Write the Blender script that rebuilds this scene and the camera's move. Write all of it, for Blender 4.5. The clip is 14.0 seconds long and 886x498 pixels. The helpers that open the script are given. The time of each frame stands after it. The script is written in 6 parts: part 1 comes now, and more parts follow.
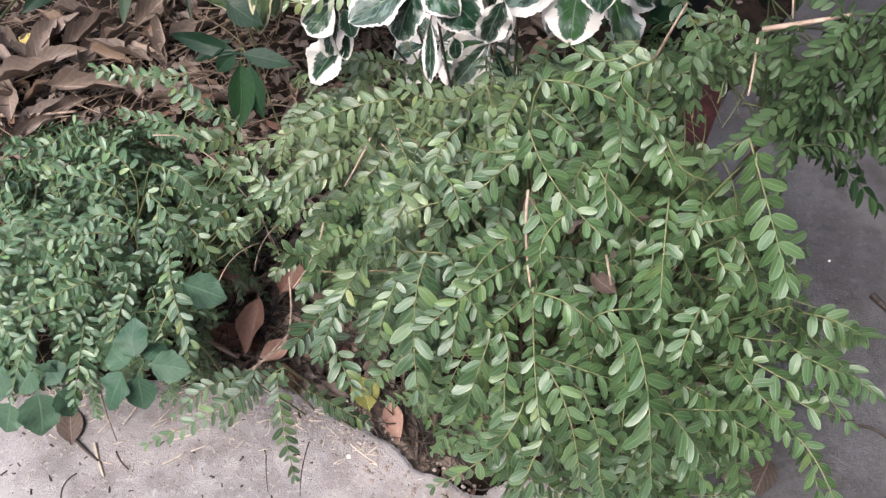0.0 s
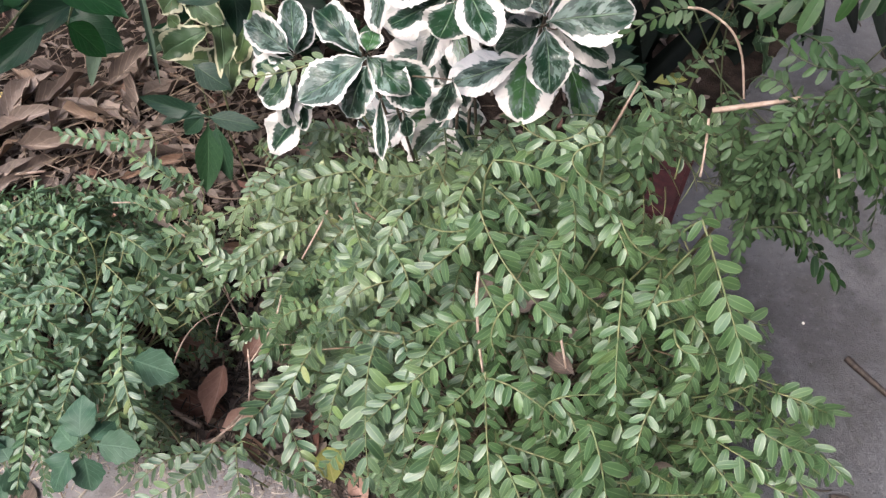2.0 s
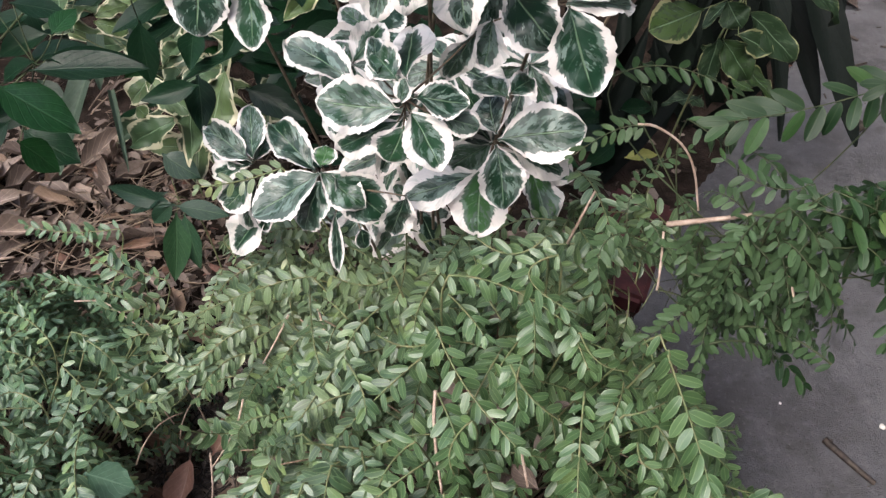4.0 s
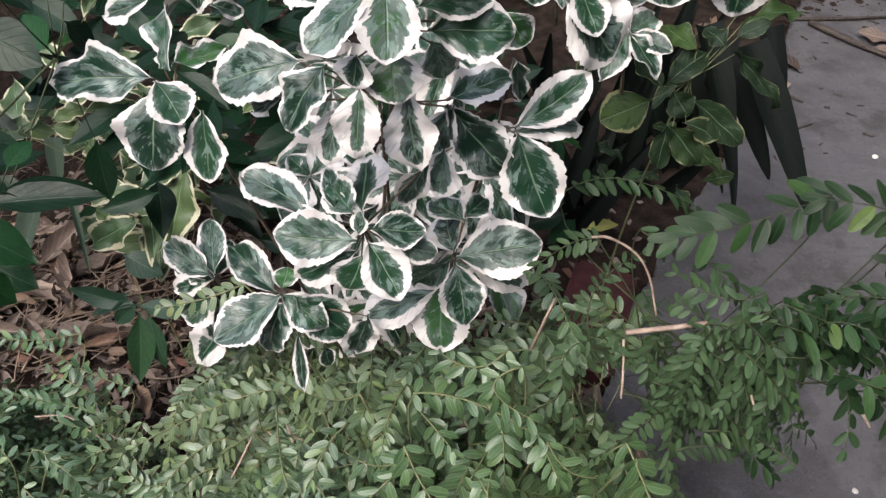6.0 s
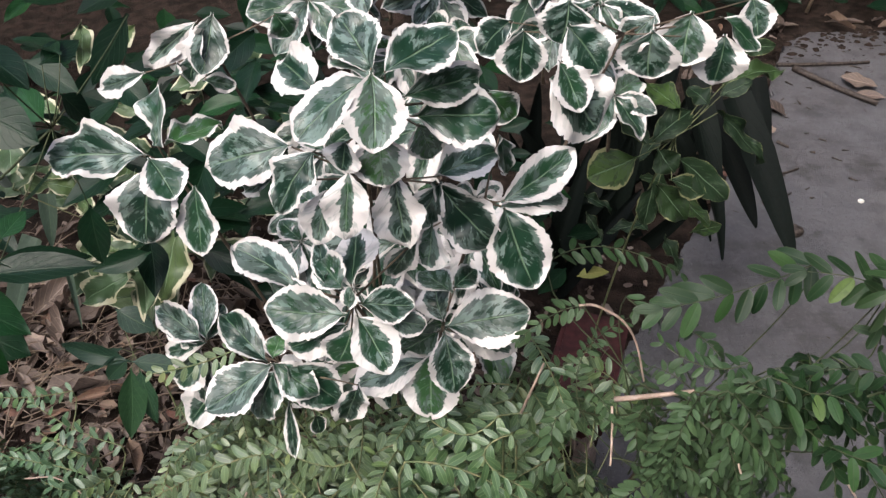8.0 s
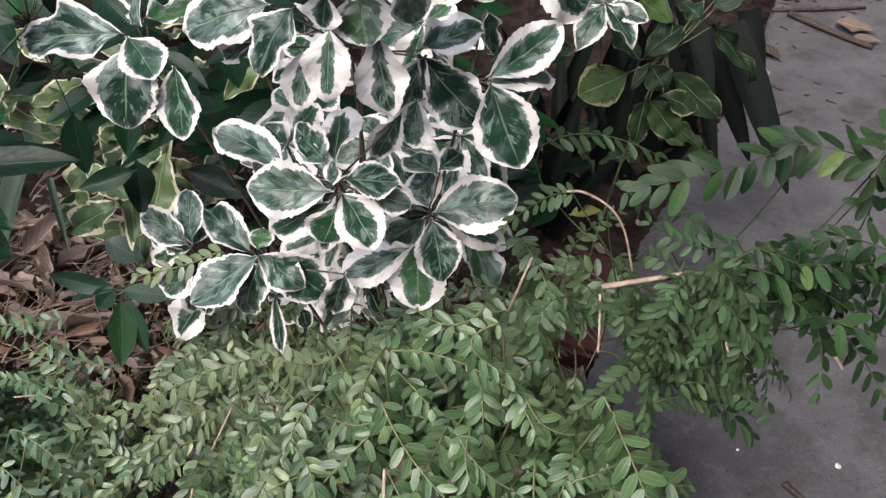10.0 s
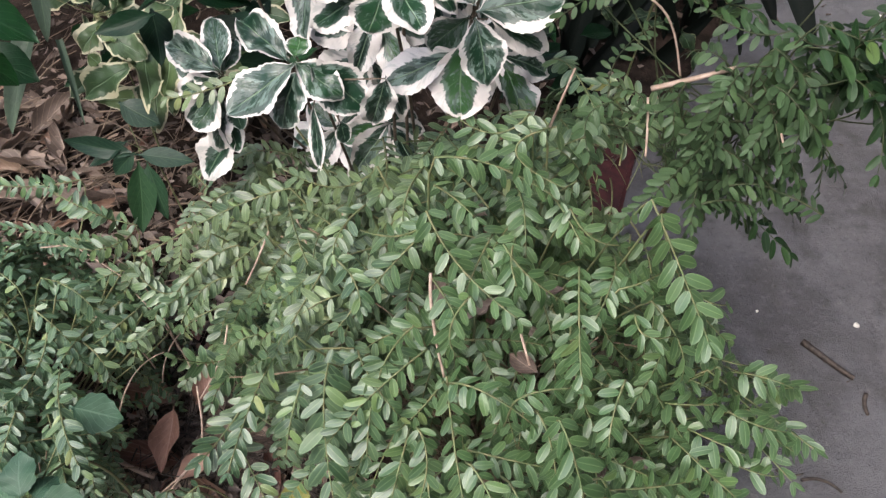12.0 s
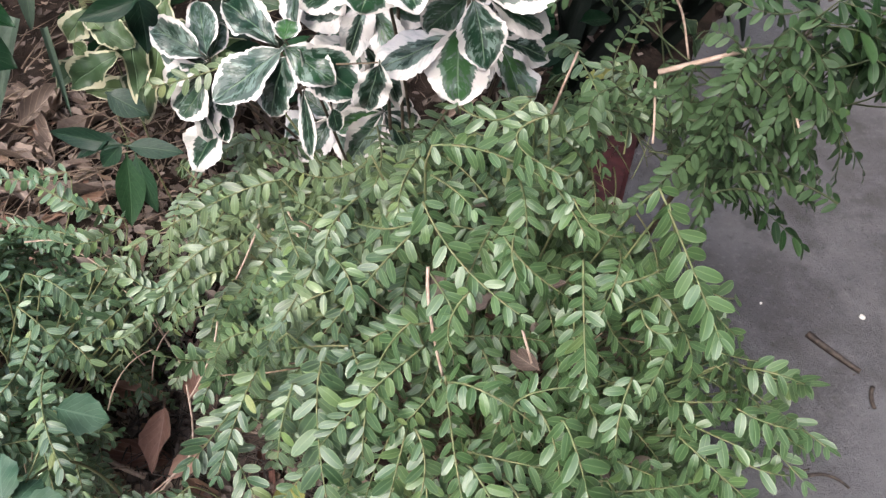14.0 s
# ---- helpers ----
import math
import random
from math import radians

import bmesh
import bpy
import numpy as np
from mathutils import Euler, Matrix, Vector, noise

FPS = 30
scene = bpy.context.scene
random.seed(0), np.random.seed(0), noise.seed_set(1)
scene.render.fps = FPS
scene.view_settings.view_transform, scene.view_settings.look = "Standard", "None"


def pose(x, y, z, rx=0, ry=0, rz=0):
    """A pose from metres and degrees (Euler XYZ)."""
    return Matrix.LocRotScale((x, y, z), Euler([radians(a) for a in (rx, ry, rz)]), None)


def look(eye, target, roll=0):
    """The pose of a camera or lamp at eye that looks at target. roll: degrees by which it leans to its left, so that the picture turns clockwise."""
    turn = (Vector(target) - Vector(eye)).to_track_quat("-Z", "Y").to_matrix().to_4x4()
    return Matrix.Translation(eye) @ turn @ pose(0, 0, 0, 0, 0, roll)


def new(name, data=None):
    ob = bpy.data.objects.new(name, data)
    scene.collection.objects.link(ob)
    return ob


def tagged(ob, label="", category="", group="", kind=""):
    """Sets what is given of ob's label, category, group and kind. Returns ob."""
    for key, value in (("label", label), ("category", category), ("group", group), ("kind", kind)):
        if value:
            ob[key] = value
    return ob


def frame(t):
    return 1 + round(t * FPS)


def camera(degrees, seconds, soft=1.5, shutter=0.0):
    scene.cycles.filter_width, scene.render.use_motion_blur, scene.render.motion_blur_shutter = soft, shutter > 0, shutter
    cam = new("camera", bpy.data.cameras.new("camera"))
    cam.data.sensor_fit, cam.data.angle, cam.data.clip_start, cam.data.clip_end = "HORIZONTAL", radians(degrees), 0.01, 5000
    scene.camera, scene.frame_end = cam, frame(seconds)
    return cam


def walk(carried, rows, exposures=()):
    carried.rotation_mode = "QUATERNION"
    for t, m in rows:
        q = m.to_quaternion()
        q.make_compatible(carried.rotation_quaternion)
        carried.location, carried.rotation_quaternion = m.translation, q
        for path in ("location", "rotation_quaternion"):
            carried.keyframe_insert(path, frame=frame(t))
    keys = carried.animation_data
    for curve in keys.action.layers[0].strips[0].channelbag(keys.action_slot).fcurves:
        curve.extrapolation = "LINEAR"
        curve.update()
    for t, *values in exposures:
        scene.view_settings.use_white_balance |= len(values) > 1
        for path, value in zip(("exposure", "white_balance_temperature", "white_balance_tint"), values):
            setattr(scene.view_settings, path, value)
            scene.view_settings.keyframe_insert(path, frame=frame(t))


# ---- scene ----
cam = camera(58.56, 14.0, soft=1.4)
PATH = [
    (0, (0.1158, 0.0680, 0.8876), (0.0422, 1.2282, -0.7398), -1.23),
    (0.5, (0.1173, 0.0690, 0.8834), (0.0473, 1.2309, -0.7430), -1.13),
    (1, (0.1214, 0.0706, 0.8847), (0.0583, 1.2433, -0.7341), -0.89),
    (1.5, (0.1299, 0.0830, 0.8889), (0.0714, 1.2964, -0.6999), -0.65),
    (2, (0.1427, 0.0989, 0.8924), (0.0895, 1.3468, -0.6696), -0.44),
    (2.5, (0.1506, 0.1026, 0.8909), (0.1042, 1.3699, -0.6557), -0.22),
    (3, (0.1523, 0.1101, 0.8939), (0.1081, 1.3964, -0.6369), -0.13),
    (3.5, (0.1528, 0.1204, 0.9077), (0.1095, 1.4349, -0.5990), -0.25),
    (4, (0.1632, 0.1367, 0.9142), (0.1395, 1.4868, -0.5611), -0.29),
    (4.2, (0.1701, 0.1449, 0.9181), (0.1593, 1.5090, -0.5445), -0.21),
    (6.3, (0.1693, 0.1641, 0.9484), (0.2260, 1.6115, -0.4307), -0.88),
    (6.5, (0.1682, 0.1643, 0.9488), (0.2238, 1.6115, -0.4305), -0.97),
    (7, (0.1720, 0.1705, 0.9610), (0.2337, 1.6426, -0.3915), -0.82),
    (7.2, (0.1707, 0.1739, 0.9687), (0.2366, 1.6579, -0.3704), -0.77),
    (9.3, (0.1791, 0.1663, 0.9693), (0.2586, 1.6771, -0.3388), -0.76),
    (9.5, (0.1773, 0.1581, 0.9626), (0.2576, 1.6581, -0.3578), -0.70),
    (9.7, (0.1777, 0.1498, 0.9470), (0.2590, 1.6338, -0.3913), -0.75),
    (10, (0.1766, 0.1406, 0.9233), (0.2601, 1.5954, -0.4466), -0.69),
    (10.2, (0.1764, 0.1351, 0.9186), (0.2561, 1.5737, -0.4685), -0.81),
    (10.5, (0.1742, 0.1269, 0.9041), (0.2580, 1.5349, -0.5139), -0.76),
    (11, (0.1630, 0.1123, 0.8909), (0.2442, 1.4766, -0.5693), -0.92),
    (11.5, (0.1488, 0.1000, 0.8821), (0.2273, 1.4390, -0.6015), -0.97),
    (12, (0.1427, 0.0947, 0.8636), (0.2184, 1.4073, -0.6435), -1.13),
    (12.5, (0.1366, 0.0927, 0.8561), (0.2112, 1.3909, -0.6636), -1.16),
    (13, (0.1370, 0.0902, 0.8485), (0.2092, 1.3842, -0.6747), -1.25),
    (13.5, (0.1328, 0.0966, 0.8449), (0.2081, 1.3910, -0.6780), -1.20),
    (14, (0.1429, 0.1110, 0.8457), (0.2262, 1.4075, -0.6748), -1.14),
]
walk(cam, [(t, look(eye, target, roll)) for t, eye, target, roll in PATH], exposures=[(0.0, 2.14), (1.5, 2.16), (3.0, 2.20), (3.5, 1.93), (4.0, 1.93), (6.5, 1.74), (9.5, 1.74), (11.0, 1.98), (12.0, 1.96), (12.5, 2.14), (13.0, 2.20), (14.0, 2.21)])

# ---- light: a soft overcast sky ----
world = bpy.data.worlds.new("overcast_sky")
scene.world = world
world.use_nodes = True
wn = world.node_tree
sky = wn.nodes.new("ShaderNodeTexSky")
sky.sky_type, sky.sun_disc = "NISHITA", False
sky.sun_elevation, sky.sun_rotation = radians(55), radians(221)
sky.air_density, sky.dust_density, sky.ozone_density = 1.0, 3.2, 1.15
wn.links.new(sky.outputs[0], wn.nodes["Background"].inputs[0])
wn.nodes["Background"].inputs[1].default_value = 0.15
sun = new("sun", bpy.data.lights.new("sun", "SUN"))
sun.data.energy, sun.data.angle, sun.data.color = 0.5, radians(36), (1.02, 1.0, 0.97)
sun.matrix_world = look((-1.7, -1.6, 4.0), (0.12, 0.5, 0.0))


# ---- materials ----
class Nodes:
    """A short way to write node materials."""

    def __init__(self, name):
        self.mat = bpy.data.materials.new(name)
        self.mat.use_nodes = True
        self.tree = self.mat.node_tree
        self.bsdf = self.tree.nodes["Principled BSDF"]
        self.out = self.tree.nodes["Material Output"]

    def add(self, kind):
        return self.tree.nodes.new("ShaderNode" + kind)

    def link(self, a, b):
        self.tree.links.new(a, b)

    def put(self, socket, value):
        if isinstance(value, bpy.types.NodeSocket):
            self.link(value, socket)
        else:
            socket.default_value = value

    def math(self, op, a, b=0.0, c=0.0):
        n = self.add("Math")
        n.operation = op
        for s, v in zip(n.inputs, (a, b, c)):
            self.put(s, v)
        return n.outputs[0]

    def step(self, x, lo, hi):
        n = self.add("MapRange")
        n.interpolation_type = "SMOOTHSTEP"
        for s, v in zip(n.inputs, (x, lo, hi, 0.0, 1.0)):
            self.put(s, v)
        return n.outputs[0]

    def mix(self, f, a, b):
        n = self.add("Mix")
        n.data_type = "RGBA"
        self.put(n.inputs[0], f), self.put(n.inputs[6], a), self.put(n.inputs[7], b)
        return n.outputs[2]

    def noise(self, scale, detail=3.0, vector=None, w=None, rough=0.55):
        n = self.add("TexNoise")
        n.noise_dimensions = "4D" if w is not None else "3D"
        n.inputs["Scale"].default_value, n.inputs["Detail"].default_value, n.inputs["Roughness"].default_value = scale, detail, rough
        self.put(n.inputs["Vector"], vector if vector is not None else self.add("NewGeometry").outputs["Position"])
        if w is not None:
            self.put(n.inputs["W"], w)
        return n.outputs[0]

    def ramp(self, f, stops):
        n = self.add("ValToRGB")
        self.put(n.inputs[0], f)
        while len(n.color_ramp.elements) < len(stops):
            n.color_ramp.elements.new(0.5)
        for e, (p, c) in zip(n.color_ramp.elements, stops):
            e.position, e.color = p, (*c, 1)
        return n.outputs[0]

    def bump(self, height, strength=0.3, distance=0.001):
        n = self.add("Bump")
        n.inputs["Strength"].default_value, n.inputs["Distance"].default_value = strength, distance
        self.link(height, n.inputs["Height"])
        self.link(n.outputs[0], self.bsdf.inputs["Normal"])

    def finish(self, colour, rough=0.5, spec=0.5, thin=0.0, thin_colour=None):
        self.put(self.bsdf.inputs["Base Color"], colour)
        self.put(self.bsdf.inputs["Roughness"], rough)
        self.put(self.bsdf.inputs["Specular IOR Level"], spec)
        if thin:
            t = self.add("BsdfTranslucent")
            self.put(t.inputs[0], thin_colour if thin_colour is not None else colour)
            m = self.add("MixShader")
            m.inputs[0].default_value = thin
            self.link(self.bsdf.outputs[0], m.inputs[1]), self.link(t.outputs[0], m.inputs[2]), self.link(m.outputs[0], self.out.inputs[0])
        return self.mat


def leaf_coords(n):
    """Across (0 at the midrib, 1 at the edge) and along (0 base, 1 tip) a leaf, and the raw map."""
    uv = n.add("UVMap").outputs[0]
    s = n.add("SeparateXYZ")
    n.link(uv, s.inputs[0])
    across = n.math("ABSOLUTE", n.math("MULTIPLY", n.math("SUBTRACT", s.outputs[0], 0.5), 2.0))
    return across, s.outputs[1], uv


def small_leaf_material(name, per_island, stops, rough=0.42, gloss=0.72):
    n = Nodes(name)
    rnd = n.add("NewGeometry").outputs["Random Per Island"] if per_island else n.add("ObjectInfo").outputs["Random"]
    across, along, _ = leaf_coords(n)
    base = n.ramp(rnd, stops)
    grain = n.noise(260.0, 4.0)
    patch = n.noise(14.0, 2.0)
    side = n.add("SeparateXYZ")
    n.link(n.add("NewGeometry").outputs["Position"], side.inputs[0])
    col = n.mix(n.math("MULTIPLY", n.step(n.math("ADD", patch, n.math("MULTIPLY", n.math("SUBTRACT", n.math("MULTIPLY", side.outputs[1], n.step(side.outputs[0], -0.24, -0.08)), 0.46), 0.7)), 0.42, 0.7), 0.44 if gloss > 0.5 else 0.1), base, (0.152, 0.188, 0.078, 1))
    # greener towards +x, and darkened there for shade between the shoots
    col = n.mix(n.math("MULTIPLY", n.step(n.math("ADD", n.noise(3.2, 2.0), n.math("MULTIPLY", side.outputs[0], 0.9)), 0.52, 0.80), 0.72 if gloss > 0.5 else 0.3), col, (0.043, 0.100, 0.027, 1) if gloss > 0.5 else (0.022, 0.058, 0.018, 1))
    # low gloss marks the shade-darkened copy; it lightens again at low x and z
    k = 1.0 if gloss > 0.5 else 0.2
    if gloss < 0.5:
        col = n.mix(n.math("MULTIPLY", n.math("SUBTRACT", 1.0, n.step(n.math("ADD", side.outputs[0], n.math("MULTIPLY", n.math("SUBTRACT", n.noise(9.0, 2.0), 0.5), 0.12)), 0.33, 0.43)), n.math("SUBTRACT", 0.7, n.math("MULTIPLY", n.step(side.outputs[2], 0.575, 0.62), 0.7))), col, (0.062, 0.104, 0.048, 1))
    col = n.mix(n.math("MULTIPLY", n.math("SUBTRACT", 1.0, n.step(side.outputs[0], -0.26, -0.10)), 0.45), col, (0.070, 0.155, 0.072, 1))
    col = n.mix(n.math("MULTIPLY", n.step(grain, 0.45, 0.75), 0.35), col, (0.05 * k, 0.105 * k, 0.05 * k, 1))
    rib = n.math("SUBTRACT", 1.0, n.step(across, 0.03, 0.16))
    col = n.mix(n.math("MULTIPLY", rib, 0.32), col, (0.24 * k, 0.32 * k, 0.16 * k, 1))
    rim = n.step(across, 0.72, 1.0)
    col = n.mix(n.math("MULTIPLY", rim, 0.42), col, (0.24 * k, 0.32 * k, 0.16 * k, 1))
    n.bump(n.math("ADD", n.math("MULTIPLY", rib, -0.6), grain), 0.35, 0.0006)
    rr = n.math("ADD", rough - 0.06, n.math("MULTIPLY", grain, 0.16))
    return n.finish(col, rr, gloss, 0.05, n.mix(0.5, col, (0.25 * k, 0.38 * k, 0.06 * k, 1)))


GREENS = [(0.0, (0.010, 0.030, 0.013)), (0.25, (0.022, 0.054, 0.026)), (0.5, (0.044, 0.086, 0.044)), (0.74, (0.078, 0.122, 0.080)), (0.90, (0.096, 0.148, 0.064)), (0.98, (0.13, 0.205, 0.060)), (1.0, (0.22, 0.24, 0.09))]
# darker copy of the greens, with the right side's shade in the colour
SHADED_GREENS = [(0.0, (0.002, 0.010, 0.004)), (0.4, (0.006, 0.021, 0.008)), (0.75, (0.013, 0.038, 0.012)), (0.95, (0.028, 0.066, 0.017)), (1.0, (0.08, 0.12, 0.030))]
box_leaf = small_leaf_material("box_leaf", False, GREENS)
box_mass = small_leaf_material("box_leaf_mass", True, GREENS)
shaded_leaf = small_leaf_material("shaded_box_leaf", False, SHADED_GREENS, 0.44, 0.18)
shaded_mass = small_leaf_material("shaded_box_leaf_mass", True, SHADED_GREENS, 0.44, 0.18)


def variegated_material(name, green, pale, mottle, rim_at=0.80, rough=0.30, spec=0.42, marble=0.85, hem=0.90):
    """A leaf with a ragged pale rim, marbled with grey-green along its side veins."""
    n = Nodes(name)
    info = n.add("ObjectInfo")
    rnd = info.outputs["Random"]
    tint = n.add("SeparateColor")
    n.link(info.outputs["Color"], tint.inputs[0])
    reach = tint.outputs[0]
    across, along, uv = leaf_coords(n)
    w = n.math("MULTIPLY", rnd, 37.0)
    s = n.add("SeparateXYZ")
    n.link(uv, s.inputs[0])

    def along_veins(slant, a, b, shift, detail, rough_):
        c = n.add("CombineXYZ")
        n.put(c.inputs[0], n.math("MULTIPLY", n.math("SUBTRACT", along, n.math("MULTIPLY", across, slant)), a))
        n.put(c.inputs[1], n.math("MULTIPLY", s.outputs[0], b))
        return n.noise(1.0, detail, c.outputs[0], n.math("ADD", w, shift), rough_)

    streak = along_veins(0.30, 15.0, 3.2, 0.0, 4.0, 0.62)
    drift = along_veins(0.0, 2.6, 2.2, 9.0, 2.0, 0.5)
    rim = n.math("MAXIMUM", across, n.step(along, 0.76, 1.06))
    # the rim: its width drifts along the leaf, and it runs inwards in jags along the veins
    depth = n.math("ADD", n.math("ADD", rim, n.math("MULTIPLY", n.math("SUBTRACT", streak, 0.5), 0.55)), n.math("MULTIPLY", n.math("SUBTRACT", drift, 0.5), 0.55))
    depth = n.math("ADD", depth, n.math("MULTIPLY", reach, 0.52))
    cream = n.math("MAXIMUM", n.step(depth, rim_at, rim_at + 0.05), n.step(rim, hem, hem + 0.04))
    half = n.step(depth, rim_at - 0.16, rim_at - 0.10)
    deep = n.ramp(n.math("FRACT", n.math("MULTIPLY", rnd, 7.0)), green)
    shade = along_veins(0.34, 6.5, 3.6, 5.0, 4.0, 0.7)
    limit = n.math("ADD", 0.43, n.math("MULTIPLY", n.math("FRACT", n.math("MULTIPLY", rnd, 29.0)), 0.14))
    blotch = n.step(shade, limit, n.math("ADD", limit, 0.03))
    pool = n.step(along_veins(0.34, 5.0, 4.5, 15.0, 3.0, 0.6), 0.50, 0.56)
    grey = n.mix(pool, tuple(0.45 * q for q in mottle) + (1,), (*mottle, 1))
    col = n.mix(n.math("MULTIPLY", n.math("MAXIMUM", n.math("MULTIPLY", half, 0.8), blotch), marble), deep, grey)
    rib = n.math("MULTIPLY", n.math("SUBTRACT", 1.0, n.step(across, 0.008, 0.05)), n.math("SUBTRACT", 1.0, n.step(along, 0.75, 1.0)))
    side_veins = n.math("SINE", n.math("MULTIPLY", n.math("SUBTRACT", along, n.math("MULTIPLY", across, 0.34)), 44.0))
    vein = n.math("MULTIPLY", n.step(side_veins, 0.86, 1.0), n.math("MULTIPLY", n.step(streak, 0.5, 0.66), 0.18))
    col = n.mix(n.math("MAXIMUM", n.math("MULTIPLY", rib, 0.55), vein), col, (0.22, 0.32, 0.20, 1))
    stain = n.step(n.noise(120.0, 3.0), 0.5, 0.8)
    pale_col = n.mix(n.math("MULTIPLY", stain, 0.3), (*pale, 1), tuple(0.62 * q for q in pale) + (1,))
    pale_col = n.mix(n.math("MULTIPLY", n.step(along_veins(0.3, 10.0, 3.0, 21.0, 3.0, 0.6), 0.52, 0.62), n.math("MULTIPLY", reach, 0.95)), pale_col, tuple(0.5 * p + 0.5 * q for p, q in zip(pale, mottle)) + (1,))
    col = n.mix(cream, col, pale_col)
    height = n.math("ADD", n.math("MULTIPLY", n.math("ADD", rib, vein), -0.8), n.math("ADD", n.math("MULTIPLY", n.noise(55.0, 3.0), 1.5), n.math("MULTIPLY", side_veins, 0.02)))
    n.bump(height, 0.8, 0.0016)
    rr = n.math("ADD", rough, n.math("MULTIPLY", n.noise(150.0), 0.14))
    return n.finish(col, rr, spec, 0.05, col)


silver_leaf = variegated_material("silver_edged_leaf", [(0.0, (0.004, 0.019, 0.010)), (0.5, (0.006, 0.029, 0.014)), (0.93, (0.012, 0.048, 0.018)), (1.0, (0.034, 0.100, 0.024))], (0.61, 0.575, 0.545), (0.150, 0.205, 0.175))
golden_leaf = variegated_material("golden_edged_leaf", [(0.0, (0.035, 0.070, 0.030)), (0.6, (0.060, 0.10, 0.042)), (1.0, (0.085, 0.13, 0.042))], (0.46, 0.44, 0.30), (0.10, 0.14, 0.075), 0.84, 0.40, 0.4, 0.4)
# the golden leaf again, greens and rim darkened to hold its shade
shaded_golden_leaf = variegated_material("shaded_golden_edged_leaf", [(0.0, (0.008, 0.020, 0.009)), (0.6, (0.016, 0.034, 0.012)), (1.0, (0.045, 0.085, 0.018))], (0.17, 0.17, 0.085), (0.035, 0.060, 0.028), 0.99, 0.5, 0.2, 0.7, 0.965)


def plain_leaf_material(name, stops, rough, thin=0.1, ribbed=0.5, rib_colour=(0.2, 0.3, 0.16), per_island=False, spec=0.5):
    n = Nodes(name)
    rnd = n.add("NewGeometry").outputs["Random Per Island"] if per_island else n.add("ObjectInfo").outputs["Random"]
    across, along, uv = leaf_coords(n)
    col = n.ramp(rnd, stops)
    grain = n.noise(180.0, 4.0)
    col = n.mix(n.math("MULTIPLY", n.step(grain, 0.4, 0.8), 0.4), col, tuple(0.6 * c for c in stops[0][1]) + (1,))
    rib = n.math("SUBTRACT", 1.0, n.step(across, 0.015, 0.08))
    veins = n.math("SINE", n.math("MULTIPLY", n.math("SUBTRACT", along, n.math("MULTIPLY", across, 0.4)), 40.0))
    vein = n.math("MULTIPLY", n.step(veins, 0.82, 1.0), 0.5)
    col = n.mix(n.math("MULTIPLY", n.math("MAXIMUM", rib, vein), ribbed), col, (*rib_colour, 1))
    n.bump(n.math("ADD", n.math("MULTIPLY", n.math("ADD", rib, vein), -0.7), grain), 0.35, 0.001)
    return n.finish(col, n.math("ADD", rough, n.math("MULTIPLY", grain, 0.12)), spec, thin, col)


glossy_leaf = plain_leaf_material("glossy_dark_leaf", [(0.0, (0.003, 0.011, 0.006)), (0.8, (0.006, 0.024, 0.010)), (1.0, (0.012, 0.050, 0.014))], 0.27, 0.05, 0.04, spec=0.16)
seedling_leaf = plain_leaf_material("dark_seedling_leaf", [(0.0, (0.009, 0.028, 0.017)), (0.8, (0.018, 0.045, 0.026)), (1.0, (0.03, 0.08, 0.03))], 0.34, 0.08, 0.12, spec=0.3)
weed_leaf = plain_leaf_material("soft_weed_leaf", [(0.0, (0.022, 0.066, 0.036)), (1.0, (0.055, 0.112, 0.064))], 0.55, 0.08, 0.2, (0.22, 0.32, 0.23))
# dark leaves, their colour taken almost to black to stand for shade
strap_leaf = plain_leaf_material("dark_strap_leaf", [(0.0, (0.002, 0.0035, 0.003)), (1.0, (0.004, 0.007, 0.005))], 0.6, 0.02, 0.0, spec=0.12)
grey_strap_leaf = plain_leaf_material("grey_green_strap_leaf", [(0.0, (0.05, 0.085, 0.055)), (1.0, (0.08, 0.12, 0.08))], 0.5, 0.05, 0.15)
DRY = [(0.0, (0.036, 0.025, 0.020)), (0.25, (0.072, 0.050, 0.040)), (0.55, (0.125, 0.092, 0.076)), (0.8, (0.21, 0.165, 0.140)), (0.93, (0.19, 0.122, 0.080)), (1.0, (0.14, 0.06, 0.045))]
dry_leaf_mat = plain_leaf_material("dry_brown_leaf", DRY, 0.65, 0.06, 0.35, (0.40, 0.30, 0.24))
russet_mat = plain_leaf_material("russet_dead_leaf", [(0.0, (0.15, 0.075, 0.055)), (0.6, (0.26, 0.145, 0.11)), (1.0, (0.36, 0.22, 0.175))], 0.6, 0.06, 0.3, (0.42, 0.29, 0.24))
pale_dry_mat = plain_leaf_material("pale_dry_leaf", [(0.0, (0.10, 0.072, 0.057)), (0.6, (0.18, 0.135, 0.110)), (1.0, (0.29, 0.215, 0.170))], 0.65, 0.06, 0.4, (0.46, 0.36, 0.30))
dry_bits = plain_leaf_material("dry_leaf_bits", DRY, 0.7, 0.04, 0.1, (0.36, 0.27, 0.22), True)
yellow_leaf_mat = plain_leaf_material("fallen_yellow_leaf", [(0.0, (0.22, 0.23, 0.06)), (1.0, (0.40, 0.31, 0.10))], 0.6, 0.1, 0.3, (0.5, 0.42, 0.2))


def stem_material(name, a, b, scale=160.0):
    n = Nodes(name)
    g = n.noise(scale, 4.0)
    n.bump(g, 0.6, 0.001)
    return n.finish(n.mix(n.step(g, 0.3, 0.7), (*a, 1), (*b, 1)), 0.65, 0.3)


